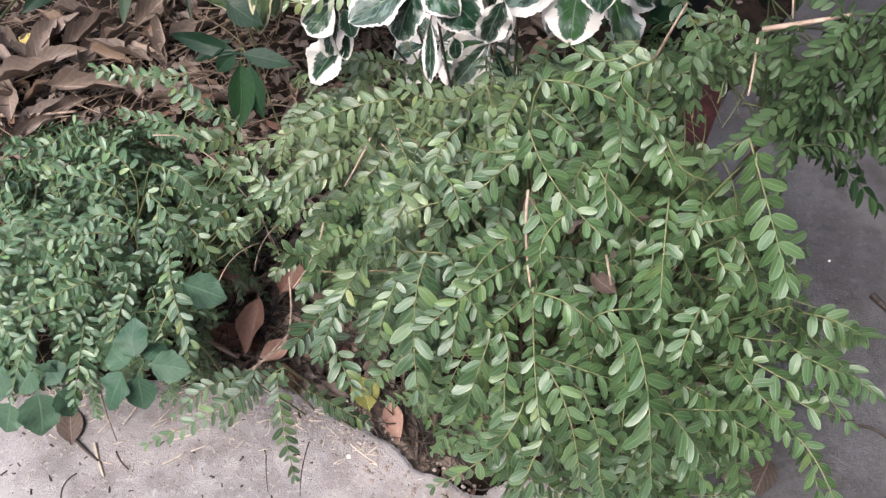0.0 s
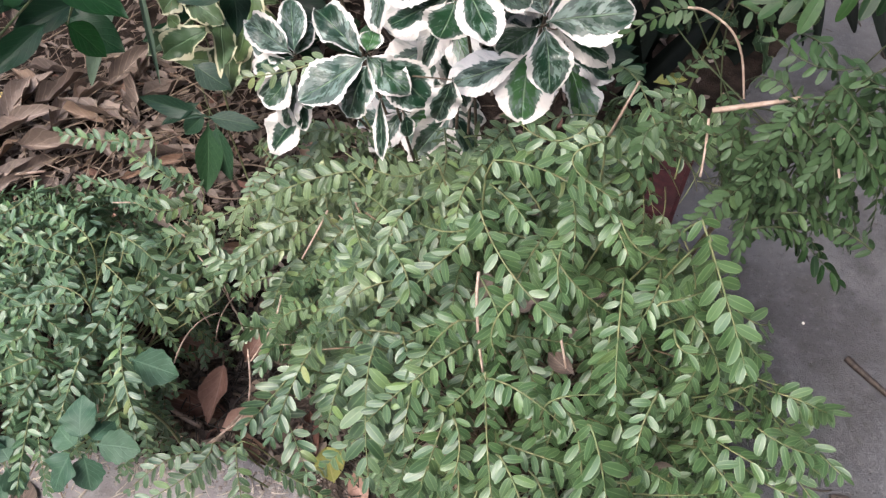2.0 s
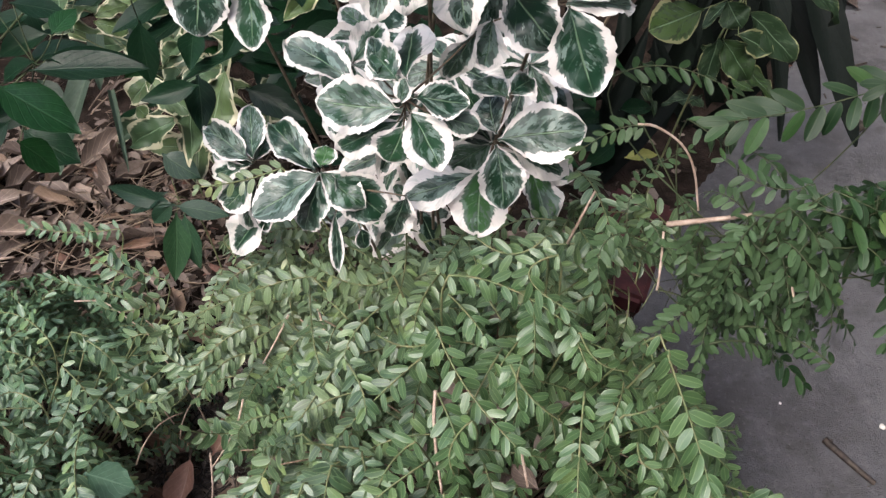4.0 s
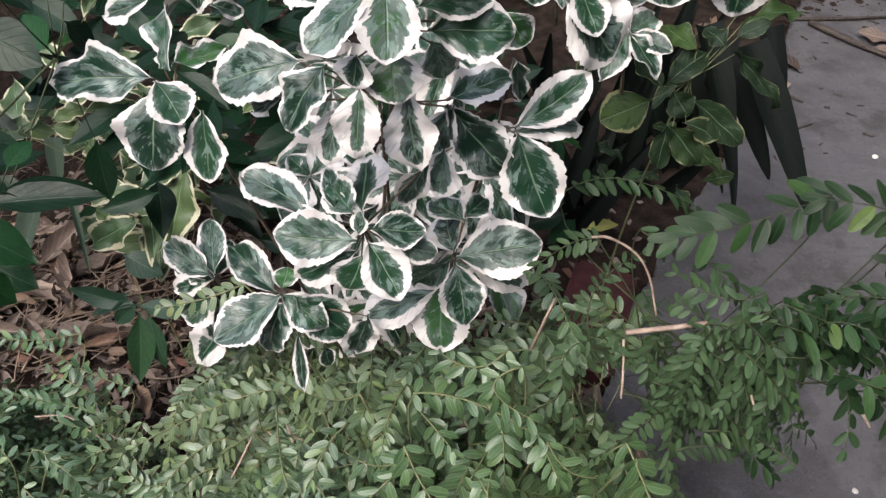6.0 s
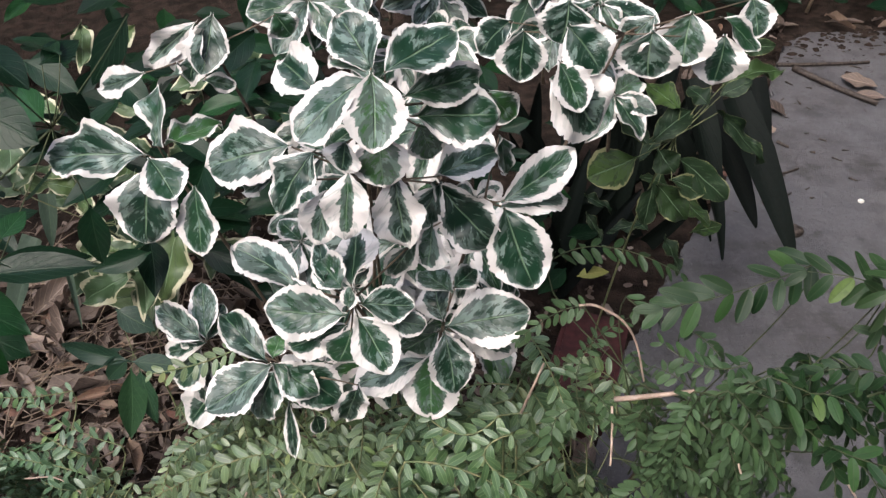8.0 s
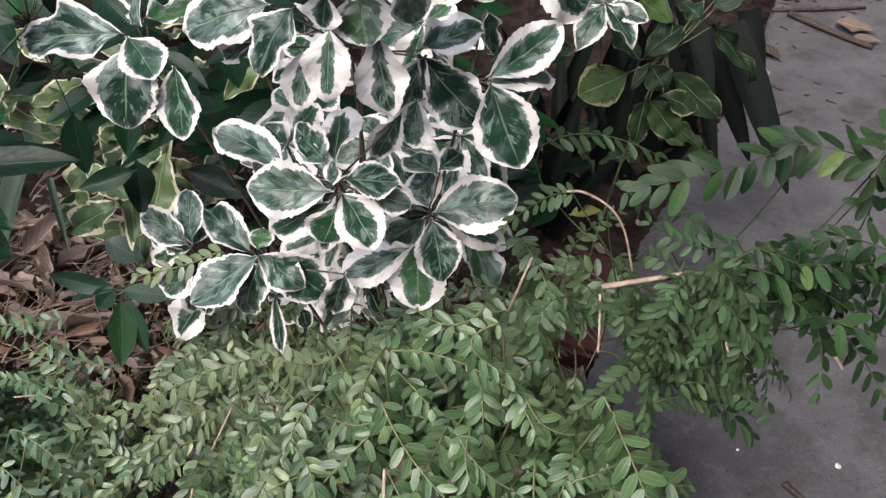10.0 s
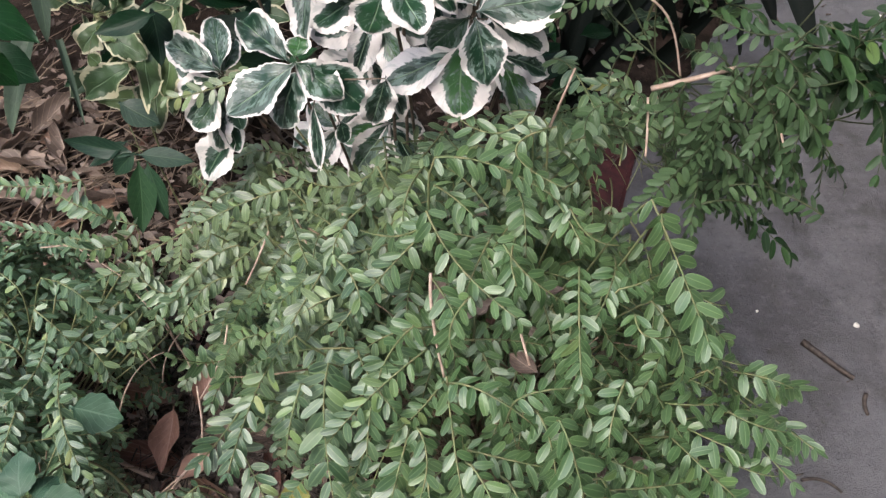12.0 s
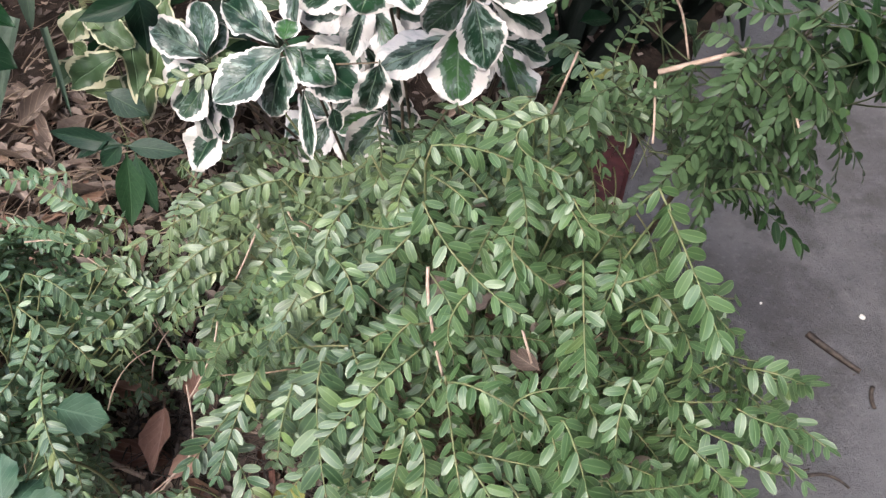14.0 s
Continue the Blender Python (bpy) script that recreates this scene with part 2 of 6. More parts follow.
green_stem = stem_material("green_stem", (0.10, 0.14, 0.06), (0.17, 0.16, 0.08))
bark = stem_material("brown_bark", (0.07, 0.05, 0.035), (0.16, 0.12, 0.085))
dark_stem = stem_material("dark_green_stem", (0.025, 0.04, 0.016), (0.055, 0.06, 0.028))
bare_wood = stem_material("tan_bare_twig", (0.12, 0.085, 0.06), (0.28, 0.20, 0.14))
dead_wood = stem_material("pale_dead_twig", (0.24, 0.17, 0.13), (0.42, 0.32, 0.26))
dark_wood = stem_material("dark_damp_twig", (0.022, 0.017, 0.015), (0.065, 0.050, 0.042))
straw_mat = stem_material("dry_straw", (0.10, 0.07, 0.052), (0.24, 0.18, 0.135), 25.0)
clay_mat = stem_material("dark_red_clay", (0.035, 0.011, 0.012), (0.070, 0.020, 0.021), 60.0)
plaster = stem_material("dark_render", (0.045, 0.043, 0.04), (0.075, 0.072, 0.067), 20.0)
dry_dirt = stem_material("dry_dirt", (0.16, 0.125, 0.11), (0.36, 0.315, 0.29), 70.0)
pale_straw = stem_material("pale_straw", (0.40, 0.33, 0.27), (0.58, 0.50, 0.43))
pebble_mat = stem_material("pale_pebble", (0.5, 0.47, 0.42), (0.72, 0.70, 0.66))


def concrete_material(name, k, cool=1.0):
    """k: how pale the cement is drawn; the smooth slab's low k also holds shade."""
    n = Nodes(name)
    shade = lambda r, g, b: (r * k / cool, g * k, b * k * cool, 1)
    fine, mid, big = n.noise(420.0, 5.0, rough=0.7), n.noise(45.0, 4.0), n.noise(5.0, 4.0)
    col = n.mix(n.step(big, 0.3, 0.7), shade(0.24, 0.216, 0.222), shade(0.42, 0.384, 0.390))
    col = n.mix(n.math("MULTIPLY", n.step(mid, 0.5, 0.72), 0.6), col, shade(0.45, 0.425, 0.43))
    col = n.mix(n.math("MULTIPLY", n.step(n.noise(18.0, 5.0), 0.48, 0.64), 0.6), col, shade(0.20, 0.176, 0.172))
    col = n.mix(n.math("MULTIPLY", n.step(fine, 0.58, 0.75), 0.6), col, shade(0.17, 0.15, 0.14))
    col = n.mix(n.math("MULTIPLY", n.step(n.noise(150.0, 3.0, rough=0.6), 0.56, 0.66), 0.45), col, shade(0.52, 0.49, 0.46))
    col = n.mix(n.math("MULTIPLY", n.step(n.noise(95.0, 4.0, rough=0.65), 0.60, 0.68), 0.6), col, shade(0.16, 0.135, 0.12))
    col = n.mix(n.math("MULTIPLY", n.step(n.noise(8.0, 5.0, rough=0.65), 0.50, 0.62), 0.45 if k < 0.5 else 0.25), col, shade(0.17, 0.152, 0.156))
    col = n.mix(n.math("MULTIPLY", n.step(n.noise(3.4, 5.0, rough=0.62), 0.50, 0.60), 0.28), col, shade(0.50, 0.475, 0.50))
    col = n.mix(n.math("MULTIPLY", n.step(n.noise(6.5, 6.0, rough=0.68), 0.57, 0.66), 0.55), col, shade(0.13, 0.112, 0.105))
    v = n.add("TexVoronoi")
    v.inputs["Scale"].default_value = 130.0
    n.link(n.add("NewGeometry").outputs["Position"], v.inputs["Vector"])
    pit = n.math("SUBTRACT", 1.0, n.step(v.outputs["Distance"], 0.06, 0.2))
    pit = n.math("MULTIPLY", pit, n.step(n.noise(60.0, 2.0), 0.5, 0.6))
    col = n.mix(n.math("MULTIPLY", pit, 0.6), col, shade(0.12, 0.10, 0.09))
    n.bump(n.math("SUBTRACT", n.math("ADD", fine, n.math("MULTIPLY", mid, 2.0)), pit), 0.8, 0.003)
    return n.finish(col, n.math("ADD", 0.62, n.math("MULTIPLY", mid, 0.25)), 0.35)


def soil_material():
    n = Nodes("damp_soil")
    fine, mid = n.noise(220.0, 6.0, rough=0.7), n.noise(30.0, 4.0)
    col = n.mix(n.step(mid, 0.35, 0.65), (0.014, 0.010, 0.008, 1), (0.036, 0.025, 0.020, 1))
    col = n.mix(n.math("MULTIPLY", n.step(fine, 0.55, 0.7), 0.35), col, (0.09, 0.060, 0.046, 1))
    n.bump(n.math("ADD", fine, n.math("MULTIPLY", mid, 2.0)), 0.9, 0.006)
    return n.finish(col, 0.95, 0.1)


rough_concrete, smooth_concrete, soil = concrete_material("rough_pale_concrete", 0.92), concrete_material("smooth_grey_concrete", 0.262, 1.06), soil_material()


# ---- building helpers ----
def mesh_object(name, verts, faces, material, parent=None, uvs=None, smooth=True):
    me = bpy.data.meshes.new(name)
    me.from_pydata([tuple(v) for v in verts], [], faces)
    if uvs is not None:
        layer = me.uv_layers.new(name="UVMap")
        idx = np.empty(len(me.loops), dtype=np.int32)
        me.loops.foreach_get("vertex_index", idx)
        layer.data.foreach_set("uv", np.asarray(uvs, dtype=np.float32)[idx].ravel())
    me.materials.append(material)
    if smooth:
        me.polygons.foreach_set("use_smooth", [True] * len(me.polygons))
    ob = new(name, me)
    ob.parent = parent
    return ob


def leaf_shape(rows, cols, outline, fold=0.18, curl=-0.12, wave=0.0, twist=0.0, seed=0, soft=False, tooth=0.0):
    """Points, faces and map of a leaf one unit long (along y) and one wide, facing up."""
    r = random.Random(seed)
    ph = [r.uniform(0, 6.28) for _ in range(4)]
    pts, uvs, faces = [], [], []
    for i in range(rows + 1):
        v = 0.5 - 0.5 * math.cos(math.pi * i / rows)
        half = outline(v)
        for j in range(-cols, cols + 1):
            s = j / cols
            z = fold * (s * s if soft else abs(s)) * half + curl * v * v + wave * abs(s) * math.sin(9 * v + ph[0] + (1.7 if s > 0 else 0)) + wave * 0.6 * abs(s) ** 2 * math.sin(17 * v + ph[1] * (1 if s > 0 else 2))
            bend = 0.05 * math.sin(2.6 * v + ph[2]) * v
            edge = 1 + tooth * abs(s) ** 3 * (1.3 * noise.noise((v * 9, 3.1 * seed + (4 if s > 0 else 0), 0.7)) + noise.noise((v * 26, 1.7 * seed + (9 if s > 0 else 0), 5.2)) + 0.8 * math.sin(70 * v + ph[3] + (2 if s > 0 else 0)))
            z += wave * 0.5 * noise.noise((s * 1.6 + seed, v * 4.5, 2.2)) if tooth else 0.0
            pts.append((s * half * edge + bend, v, z + twist * s * half * v))
            uvs.append((0.5 + 0.5 * s, v))
    w = 2 * cols + 1
    for i in range(rows):
        for j in range(2 * cols):
            a = i * w + j
            faces.append((a, a + 1, a + w + 1, a + w))
    return np.array(pts), faces, uvs


def leaf_matrix(base, tip, width, normal):
    b, t = Vector(base), Vector(tip)
    y = t - b
    length = y.length
    y.normalize()
    z = Vector(normal)
    z = z - y * z.dot(y)
    if z.length < 1e-4:
        z = y.orthogonal()
    z.normalize()
    x = y.cross(z)
    m = Matrix((x * width, y * length, z * length)).transposed().to_4x4()
    m.translation = b
    return m


def tube(points, radius, sides=5, taper=0.5):
    """Points and faces of a round stem through the given places."""
    p = [Vector(q) for q in points]
    verts, faces = [], []
    for i, c in enumerate(p):
        d = (p[min(i + 1, len(p) - 1)] - p[max(i - 1, 0)]).normalized()
        a = d.orthogonal().normalized() if i == 0 else (a - d * a.dot(d)).normalized()
        b = d.cross(a)
        r = radius * (1 - (1 - taper) * i / max(1, len(p) - 1))
        for k in range(sides):
            th = 2 * math.pi * k / sides
            verts.append(c + a * (r * math.cos(th)) + b * (r * math.sin(th)))
    for i in range(len(p) - 1):
        for k in range(sides):
            a0, a1 = i * sides + k, i * sides + (k + 1) % sides
            faces.append((a0, a1, a1 + sides, a0 + sides))
    faces.append(tuple(range(sides))[::-1])
    faces.append(tuple(range(len(verts) - sides, len(verts))))
    return verts, faces


def bezier(a, b, c, steps):
    """A curve that starts at a, passes b halfway and ends at c."""
    a, b, c = Vector(a), Vector(b), Vector(c)
    k = 2 * b - 0.5 * (a + c)
    return [(1 - t) ** 2 * a + 2 * t * (1 - t) * k + t * t * c for t in (i / steps for i in range(steps + 1))]


def thing(name, place, label, category, group="", kind=""):
    ob = new(name)
    ob.location = place
    ob.empty_display_size = 0.02
    bpy.context.view_layer.update()
    return tagged(ob, label, category, group, kind)


def under(ob, parent):
    """Makes ob, built in world places, a part of a thing."""
    ob.parent = parent
    ob.matrix_parent_inverse = parent.matrix_basis.inverted()
    return ob


class Heap:
    """Many small pieces gathered into one mesh."""

    def __init__(self):
        self.v, self.f, self.uv, self.n = [], [], [], 0

    def add(self, verts, faces, uvs=None):
        verts = np.asarray([tuple(q) for q in verts]) if not isinstance(verts, np.ndarray) else verts
        self.v.append(verts)
        self.f += [tuple(i + self.n for i in f) for f in faces]
        self.uv += uvs if uvs is not None else [(0.0, 0.0)] * len(verts)
        self.n += len(verts)

    def build(self, name, material, parent=None):
        ob = mesh_object(name, np.concatenate(self.v), self.f, material, None, self.uv)
        return under(ob, parent) if parent else ob


def moved(shape, m):
    a = np.array(m)
    return shape @ a[:3, :3].T + a[:3, 3]


# ---- ground and paving ----
def build_ground():
    near = np.linspace(-1.6, 2.6, 106)
    far = np.array([4, 7, 12, 25, 60, 150, 400.0])
    axis = np.concatenate([-far[::-1], near, far + 0.0])
    pts = []
    for y in axis:
        for x in axis:
            z = -0.040
            if abs(x) < 3 and abs(y) < 3:
                z += 0.016 * noise.noise((x * 9, y * 9, 0.3)) + 0.007 * noise.noise((x * 31, y * 31, 4.1))
            pts.append((x, y, z))
    k = len(axis)
    faces = [(j * k + i, j * k + i + 1, (j + 1) * k + i + 1, (j + 1) * k + i) for j in range(k - 1) for i in range(k - 1)]
    return tagged(mesh_object("ground", pts, faces, soil), "dark damp soil of a planted bed", "ground", kind="structure")


EDGE = [(-9.0, 0.62), (-0.95, 0.505), (-0.46, 0.49), (-0.23, 0.492), (-0.146, 0.488), (-0.068, 0.472), (-0.009, 0.434), (0.061, 0.389), (0.13, 0.365),
        (0.24, 0.40), (0.33, 0.52), (0.375, 0.68), (0.425, 0.85), (0.50, 1.0), (0.62, 1.18), (0.80, 1.42), (0.99, 1.70), (1.10, 1.90), (1.18, 2.05), (1.26, 2.10), (1.75, 2.08), (9.0, 2.1)]


def on_paving(x, y):
    """Whether a place lies on the paving, by the edge of the bed."""
    for (x0, y0), (x1, y1) in zip(EDGE, EDGE[1:]):
        if x0 <= x <= x1:
            return y < y0 + (y1 - y0) * (x - x0) / (x1 - x0)
    return x > EDGE[-1][0]


def paving_slab(name, line, close, material, label):
    """A slab whose bed side follows a stretch of the edge, and that ends at the given far corners."""
    rim = []
    for (x0, y0), (x1, y1) in zip(line, line[1:]):
        far = x0 < -0.9 or x1 > 2.0
        steps = 10 if far else max(2, int(math.hypot(x1 - x0, y1 - y0) / 0.005))
        for i in range(steps):
            t = i / steps
            x, y = x0 + (x1 - x0) * t, y0 + (y1 - y0) * t
            n = Vector((y0 - y1, x1 - x0)).normalized()
            w = 0.014 * noise.noise((x * 20, y * 20, 7)) + 0.005 * noise.noise((x * 70, y * 70, 2)) + 0.002 * noise.noise((x * 200, y * 200, 5))
            rim.append((x + n.x * w, y + n.y * w))
    rim += [line[-1], *close]
    bm = bmesh.new()
    top = [bm.verts.new((x, y, 0.0)) for x, y in rim]
    low = [bm.verts.new((x, y, -0.09)) for x, y in rim]
    bm.faces.new(top)
    n = len(rim)
    for i in range(n):
        bm.faces.new((top[i], low[i], low[(i + 1) % n], top[(i + 1) % n]))
    bmesh.ops.recalc_face_normals(bm, faces=bm.faces)
    edges = [e for e in bm.edges if all(v.co.z == 0.0 for v in e.verts) and all(abs(v.co.x) < 2 for v in e.verts)]
    bmesh.ops.bevel(bm, geom=edges, offset=0.004, segments=2, affect="EDGES")
    bmesh.ops.triangulate(bm, faces=[f for f in bm.faces if len(f.verts) > 4])
    me = bpy.data.meshes.new(name)
    bm.to_mesh(me)
    bm.free()
    me.materials.append(material)
    return tagged(new(name, me), label, "paving", kind="structure")


def blocking_wall(name, x0, y0, x1, y1, height, thick=0.2):
    d = Vector((x1 - x0, y1 - y0, 0)).normalized()
    s = Vector((-d.y, d.x, 0)) * thick
    p = [Vector((x0, y0, -0.1)), Vector((x1, y1, -0.1)), Vector((x1, y1, -0.1)) + s, Vector((x0, y0, -0.1)) + s]
    q = [v + Vector((0, 0, height)) for v in p]
    ob = mesh_object(name, p + q, [(0, 1, 2, 3), (4, 7, 6, 5), (0, 4, 5, 1), (1, 5, 6, 2), (2, 6, 7, 3), (3, 7, 4, 0)], plaster, smooth=False)
    return tagged(ob, "plain unseen wall added to block sky light", "wall", kind="structure")


build_ground()
paving_slab("pavement", EDGE[:10], [(0.30, -6.0), (-9.0, -6.0)], rough_concrete, "worn pale grey-pink concrete paving with a ragged edge")
paving_slab("pavement", [(0.246, 0.404), *EDGE[10:]], [(9.0, -6.0), (0.306, -6.0)], smooth_concrete, "smoother grey concrete paving beside the bed, darkened for shade")
# unseen walls, added to hold back sky light and deepen the shade
blocking_wall("sky_blocker_north", -3.0, 2.75, 1.68, 2.75, 4.6)
blocking_wall("sky_blocker_east", 1.68, 2.75, 1.1, -2.4, 5.2)
blocking_wall("sky_blocker_south", 1.1, -2.4, -3.0, -2.4, 2.4)
blocking_wall("sky_blocker_west", -2.8, -2.6, -2.8, 3.0, 2.4)

# ---- small-leaved evergreen shrubs ----
oval = lambda v: 0.5 * max(0.07, (1 - abs(2 * v ** 0.94 - 1) ** 2.5) ** 0.62)
SMALL = [leaf_shape(7, 1, oval, fold, c, 0.0, tw, i) for i, (fold, c, tw) in enumerate([(0.06, -0.10, 0.0), (0.14, -0.20, 0.2), (0.10, 0.07, -0.2), (-0.08, -0.22, 0.1), (0.20, -0.05, -0.1), (0.04, -0.30, 0.25)])]
LEAF_SCALE = 0.88
SMALL_MESH = {}


def small_mesh(kind, material):
    key = (kind, material.name)
    if key not in SMALL_MESH:
        pts, faces, uvs = SMALL[kind]
        ob = mesh_object("leaf", pts, faces, material, None, uvs)
        SMALL_MESH[key] = ob.data
        bpy.data.objects.remove(ob)
    return SMALL_MESH[key]


class Shrub:
    def __init__(self, ob, leaf, mass, root):
        self.ob, self.leaf, self.mass, self.root = ob, leaf, mass, Vector(root)
        self.single, self.leaves, self.twigs, self.bare, self.crown = 0, Heap(), Heap(), Heap(), None
        self.stem, self.turn, self.scale = green_stem, 0.36, LEAF_SCALE


def box_shrub(place, label, leaf, mass):
    return Shrub(thing("box_shrub", place, label, "shrub", "small-leaved shrubs"), leaf, mass, place)


rng = random.Random(11)


def leaves_along(curve, size, turn=0.45, shown=False):
    """The leaf matrices of a sprig: pairs that stand off the stem and close up at the tip."""
    length = sum((q - p).length for p, q in zip(curve, curve[1:]))
    pairs = max(3, int(length / (size * (0.56 if shown else 0.52) * (0.82 if shown and size > 0.018 else 1.0))))
    made = []
    roll = rng.uniform(-0.5, 0.5)
    for i in range(pairs + 1):
        f = i / pairs
        k = min(len(curve) - 2, int(f * (len(curve) - 1)))
        u = f * (len(curve) - 1) - k
        p = curve[k].lerp(curve[k + 1], u)
        d = (curve[k + 1] - curve[k]).normalized()
        up = Vector((rng.uniform(-0.25, 0.25), -0.45 + rng.uniform(-0.25, 0.25), 1.0))
        side = d.cross(up).normalized()
        nrm = side.cross(d).normalized()
        tilt = turn * (roll + (1.4 if i % 2 else 0.0) + rng.uniform(-0.3, 0.3))
        grow = size * (0.80 + 0.30 * math.sin(math.pi * min(1, 0.15 + f * 0.8))) * rng.uniform(0.85, 1.12)
        if i == pairs:
            grow *= 0.85
        for sgn in (-1, 1):
            if rng.random() < 0.06:
                continue
            open_ = math.radians(rng.uniform(48, 70) * (1 - 0.55 * f ** 3))
            s2 = (side * math.cos(tilt) + nrm * math.sin(tilt)) * sgn
            way = d * math.cos(open_) + s2.normalized() * math.sin(open_) + Vector((0, -0.05, -0.26))
            n2 = nrm * math.cos(tilt) - side * math.sin(tilt) * 0.6 + Vector((0, -0.1, 0.35)) + Vector((rng.uniform(-0.33, 0.33), rng.uniform(-0.33, 0.33), 0)) - s2 * 0.25 * rng.random()
            made.append(leaf_matrix(p + way * 0.0008, p + way.normalized() * grow, grow * rng.uniform(0.34, 0.41), n2))
    return made


def sprig(shrub, a, b, c, size, rooted=True):
    """One leafy shoot from a over b to c, grown from the shrub's root."""
    curve = bezier(a, b, c, 12)
    fine = 0.78 if shrub.crown and b[0] < 0.40 and b[2] < 0.605 else 1.0
    mats = leaves_along(curve, size * shrub.scale * fine, shrub.turn, rooted)
    if not rooted:
        mats = [m for m in mats if not in_gap(m @ Vector((0, 0.5, 0)))]
    stem = curve
    if rooted:
        a = Vector(a)
        back = (curve[0] - curve[1]).normalized()
        foot = shrub.root + Vector((rng.uniform(-0.03, 0.03), rng.uniform(-0.03, 0.03), 0))
        if shrub.crown:
            foot = shrub.crown + Vector((rng.uniform(-0.03, 0.03), rng.uniform(-0.03, 0.03), rng.uniform(-0.05, 0.05)))
        if a.z < 0.13:  # a creeping shoot rises from the soil close by
            near = foot.lerp(a, 0.85)
            foot = Vector((near.x, near.y, min(foot.z, -0.02)))
        reach = (a - foot).length * 0.45
        lead, rise = a + back * 0.025 + Vector((0, 0, -0.035)), foot + Vector((0, 0, 0.4 * reach))
        stem = [foot * (1 - t) ** 3 + rise * 3 * t * (1 - t) ** 2 + lead * 3 * t * t * (1 - t) + a * t ** 3 for t in (i / 12 for i in range(12))] + curve
    verts, faces = tube(stem, (0.0007 if shrub.crown else 0.0012) if rooted else 0.0008, 5, 0.4)
    if shrub.single < 300:
        twig = under(mesh_object("sprig", verts, faces, shrub.stem), shrub.ob)
        for m in mats:
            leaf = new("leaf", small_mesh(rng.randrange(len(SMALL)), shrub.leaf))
            leaf.matrix_basis = m
            leaf.parent = twig
            leaf.matrix_parent_inverse = Matrix.Identity(4)
        shrub.single += len(mats)
    else:
        shrub.twigs.add(verts, faces)
        for m in mats:
            pts, fc, uvs = SMALL[rng.randrange(len(SMALL))]
            shrub.leaves.add(moved(pts, m), fc, uvs)


GAPS = [(Vector((0.461, 0.959, 0.000)), Vector((-0.262, -0.684, 0.681)), 0.019),
        (Vector((0.514, 0.873, -0.000)), Vector((-0.312, -0.638, 0.704)), 0.024),
        (Vector((0.526, 0.992, -0.000)), Vector((-0.302, -0.688, 0.660)), 0.018)]


def in_gap(p):
    """Whether a place lies in an opening between the two crowns."""
    return any(((p - a) - d * (p - a).dot(d)).length < r for a, d, r in GAPS)


def fill_dome(shrub, centre, radii, count, size, inner=0.5, keep=lambda p: True, outer=0.98):
    """Shoots all through a rounded crown, flowing outwards and down."""
    c = Vector(centre)
    made = 0
    while made < count:
        u = Vector((rng.gauss(0, 1), rng.gauss(0, 1), rng.gauss(0, 1)))
        u.normalize()
        if u.z < -0.25:
            continue
        s = rng.uniform(inner, outer)
        p = c + Vector((u.x * radii[0], u.y * radii[1], u.z * radii[2])) * s
        if p.z < 0.03 or in_gap(p) or not keep(p):
            continue
        n = Vector((u.x / radii[0], u.y / radii[1], u.z / radii[2])).normalized()
        flow = Vector((u.x + rng.gauss(0, 0.4), u.y + rng.gauss(0, 0.4), -0.25 + rng.gauss(0, 0.3)))
        flow = (flow - n * flow.dot(n) * 0.85)
        if flow.length < 1e-3:
            continue
        flow.normalize()
        ln = rng.uniform(0.055, 0.115)
        a, e = p - flow * ln * 0.5 - n * 0.012, p + flow * ln * 0.5 - Vector((0, 0, 0.012))
        sprig(shrub, a, p + n * 0.004, e, size * rng.uniform(0.85, 1.15), False)
        made += 1


def finish_shrub(shrub):
    if shrub.leaves.n:
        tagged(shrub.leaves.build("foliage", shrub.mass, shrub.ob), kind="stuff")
    if shrub.bare.n:
        tagged(shrub.bare.build("deadwood", bare_wood, shrub.ob), kind="stuff")
    if shrub.twigs.n:
        tagged(shrub.twigs.build("twig_tangle", shrub.stem, shrub.ob), kind="stuff")


def dead_twig(shrub, points, radius):
    curve = [Vector(p) for p in points]
    if len(curve) == 3:
        curve = bezier(*curve, 8)
    elif len(curve) > 3:
        q = [2 * curve[0] - curve[1], *curve, 2 * curve[-1] - curve[-2]]
        curve = [0.5 * (2 * b + (c - a) * t + (2 * a - 5 * b + 4 * c - d) * t * t + (3 * b - a - 3 * c + d) * t ** 3) for a, b, c, d in zip(q, q[1:], q[2:], q[3:]) for t in (0, 0.25, 0.5, 0.75)] + [curve[-1]]
    verts, faces = tube(curve, radius, 6, 0.75)
    ob = under(mesh_object("dead_twig", verts, faces, dead_wood), shrub.ob)
    ob["label"] = "pale bare dead twig"


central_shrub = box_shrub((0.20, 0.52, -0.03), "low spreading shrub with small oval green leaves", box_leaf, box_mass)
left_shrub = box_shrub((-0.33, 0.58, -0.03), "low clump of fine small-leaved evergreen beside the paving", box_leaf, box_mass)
right_shrub = box_shrub((0.355, 0.67, -0.03), "arching small-leaved shoots over the concrete, green darkened for shade", shaded_leaf, shaded_mass)
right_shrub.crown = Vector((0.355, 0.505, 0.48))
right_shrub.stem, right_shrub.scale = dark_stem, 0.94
left_shrub.turn, left_shrub.scale = 0.6, 0.76
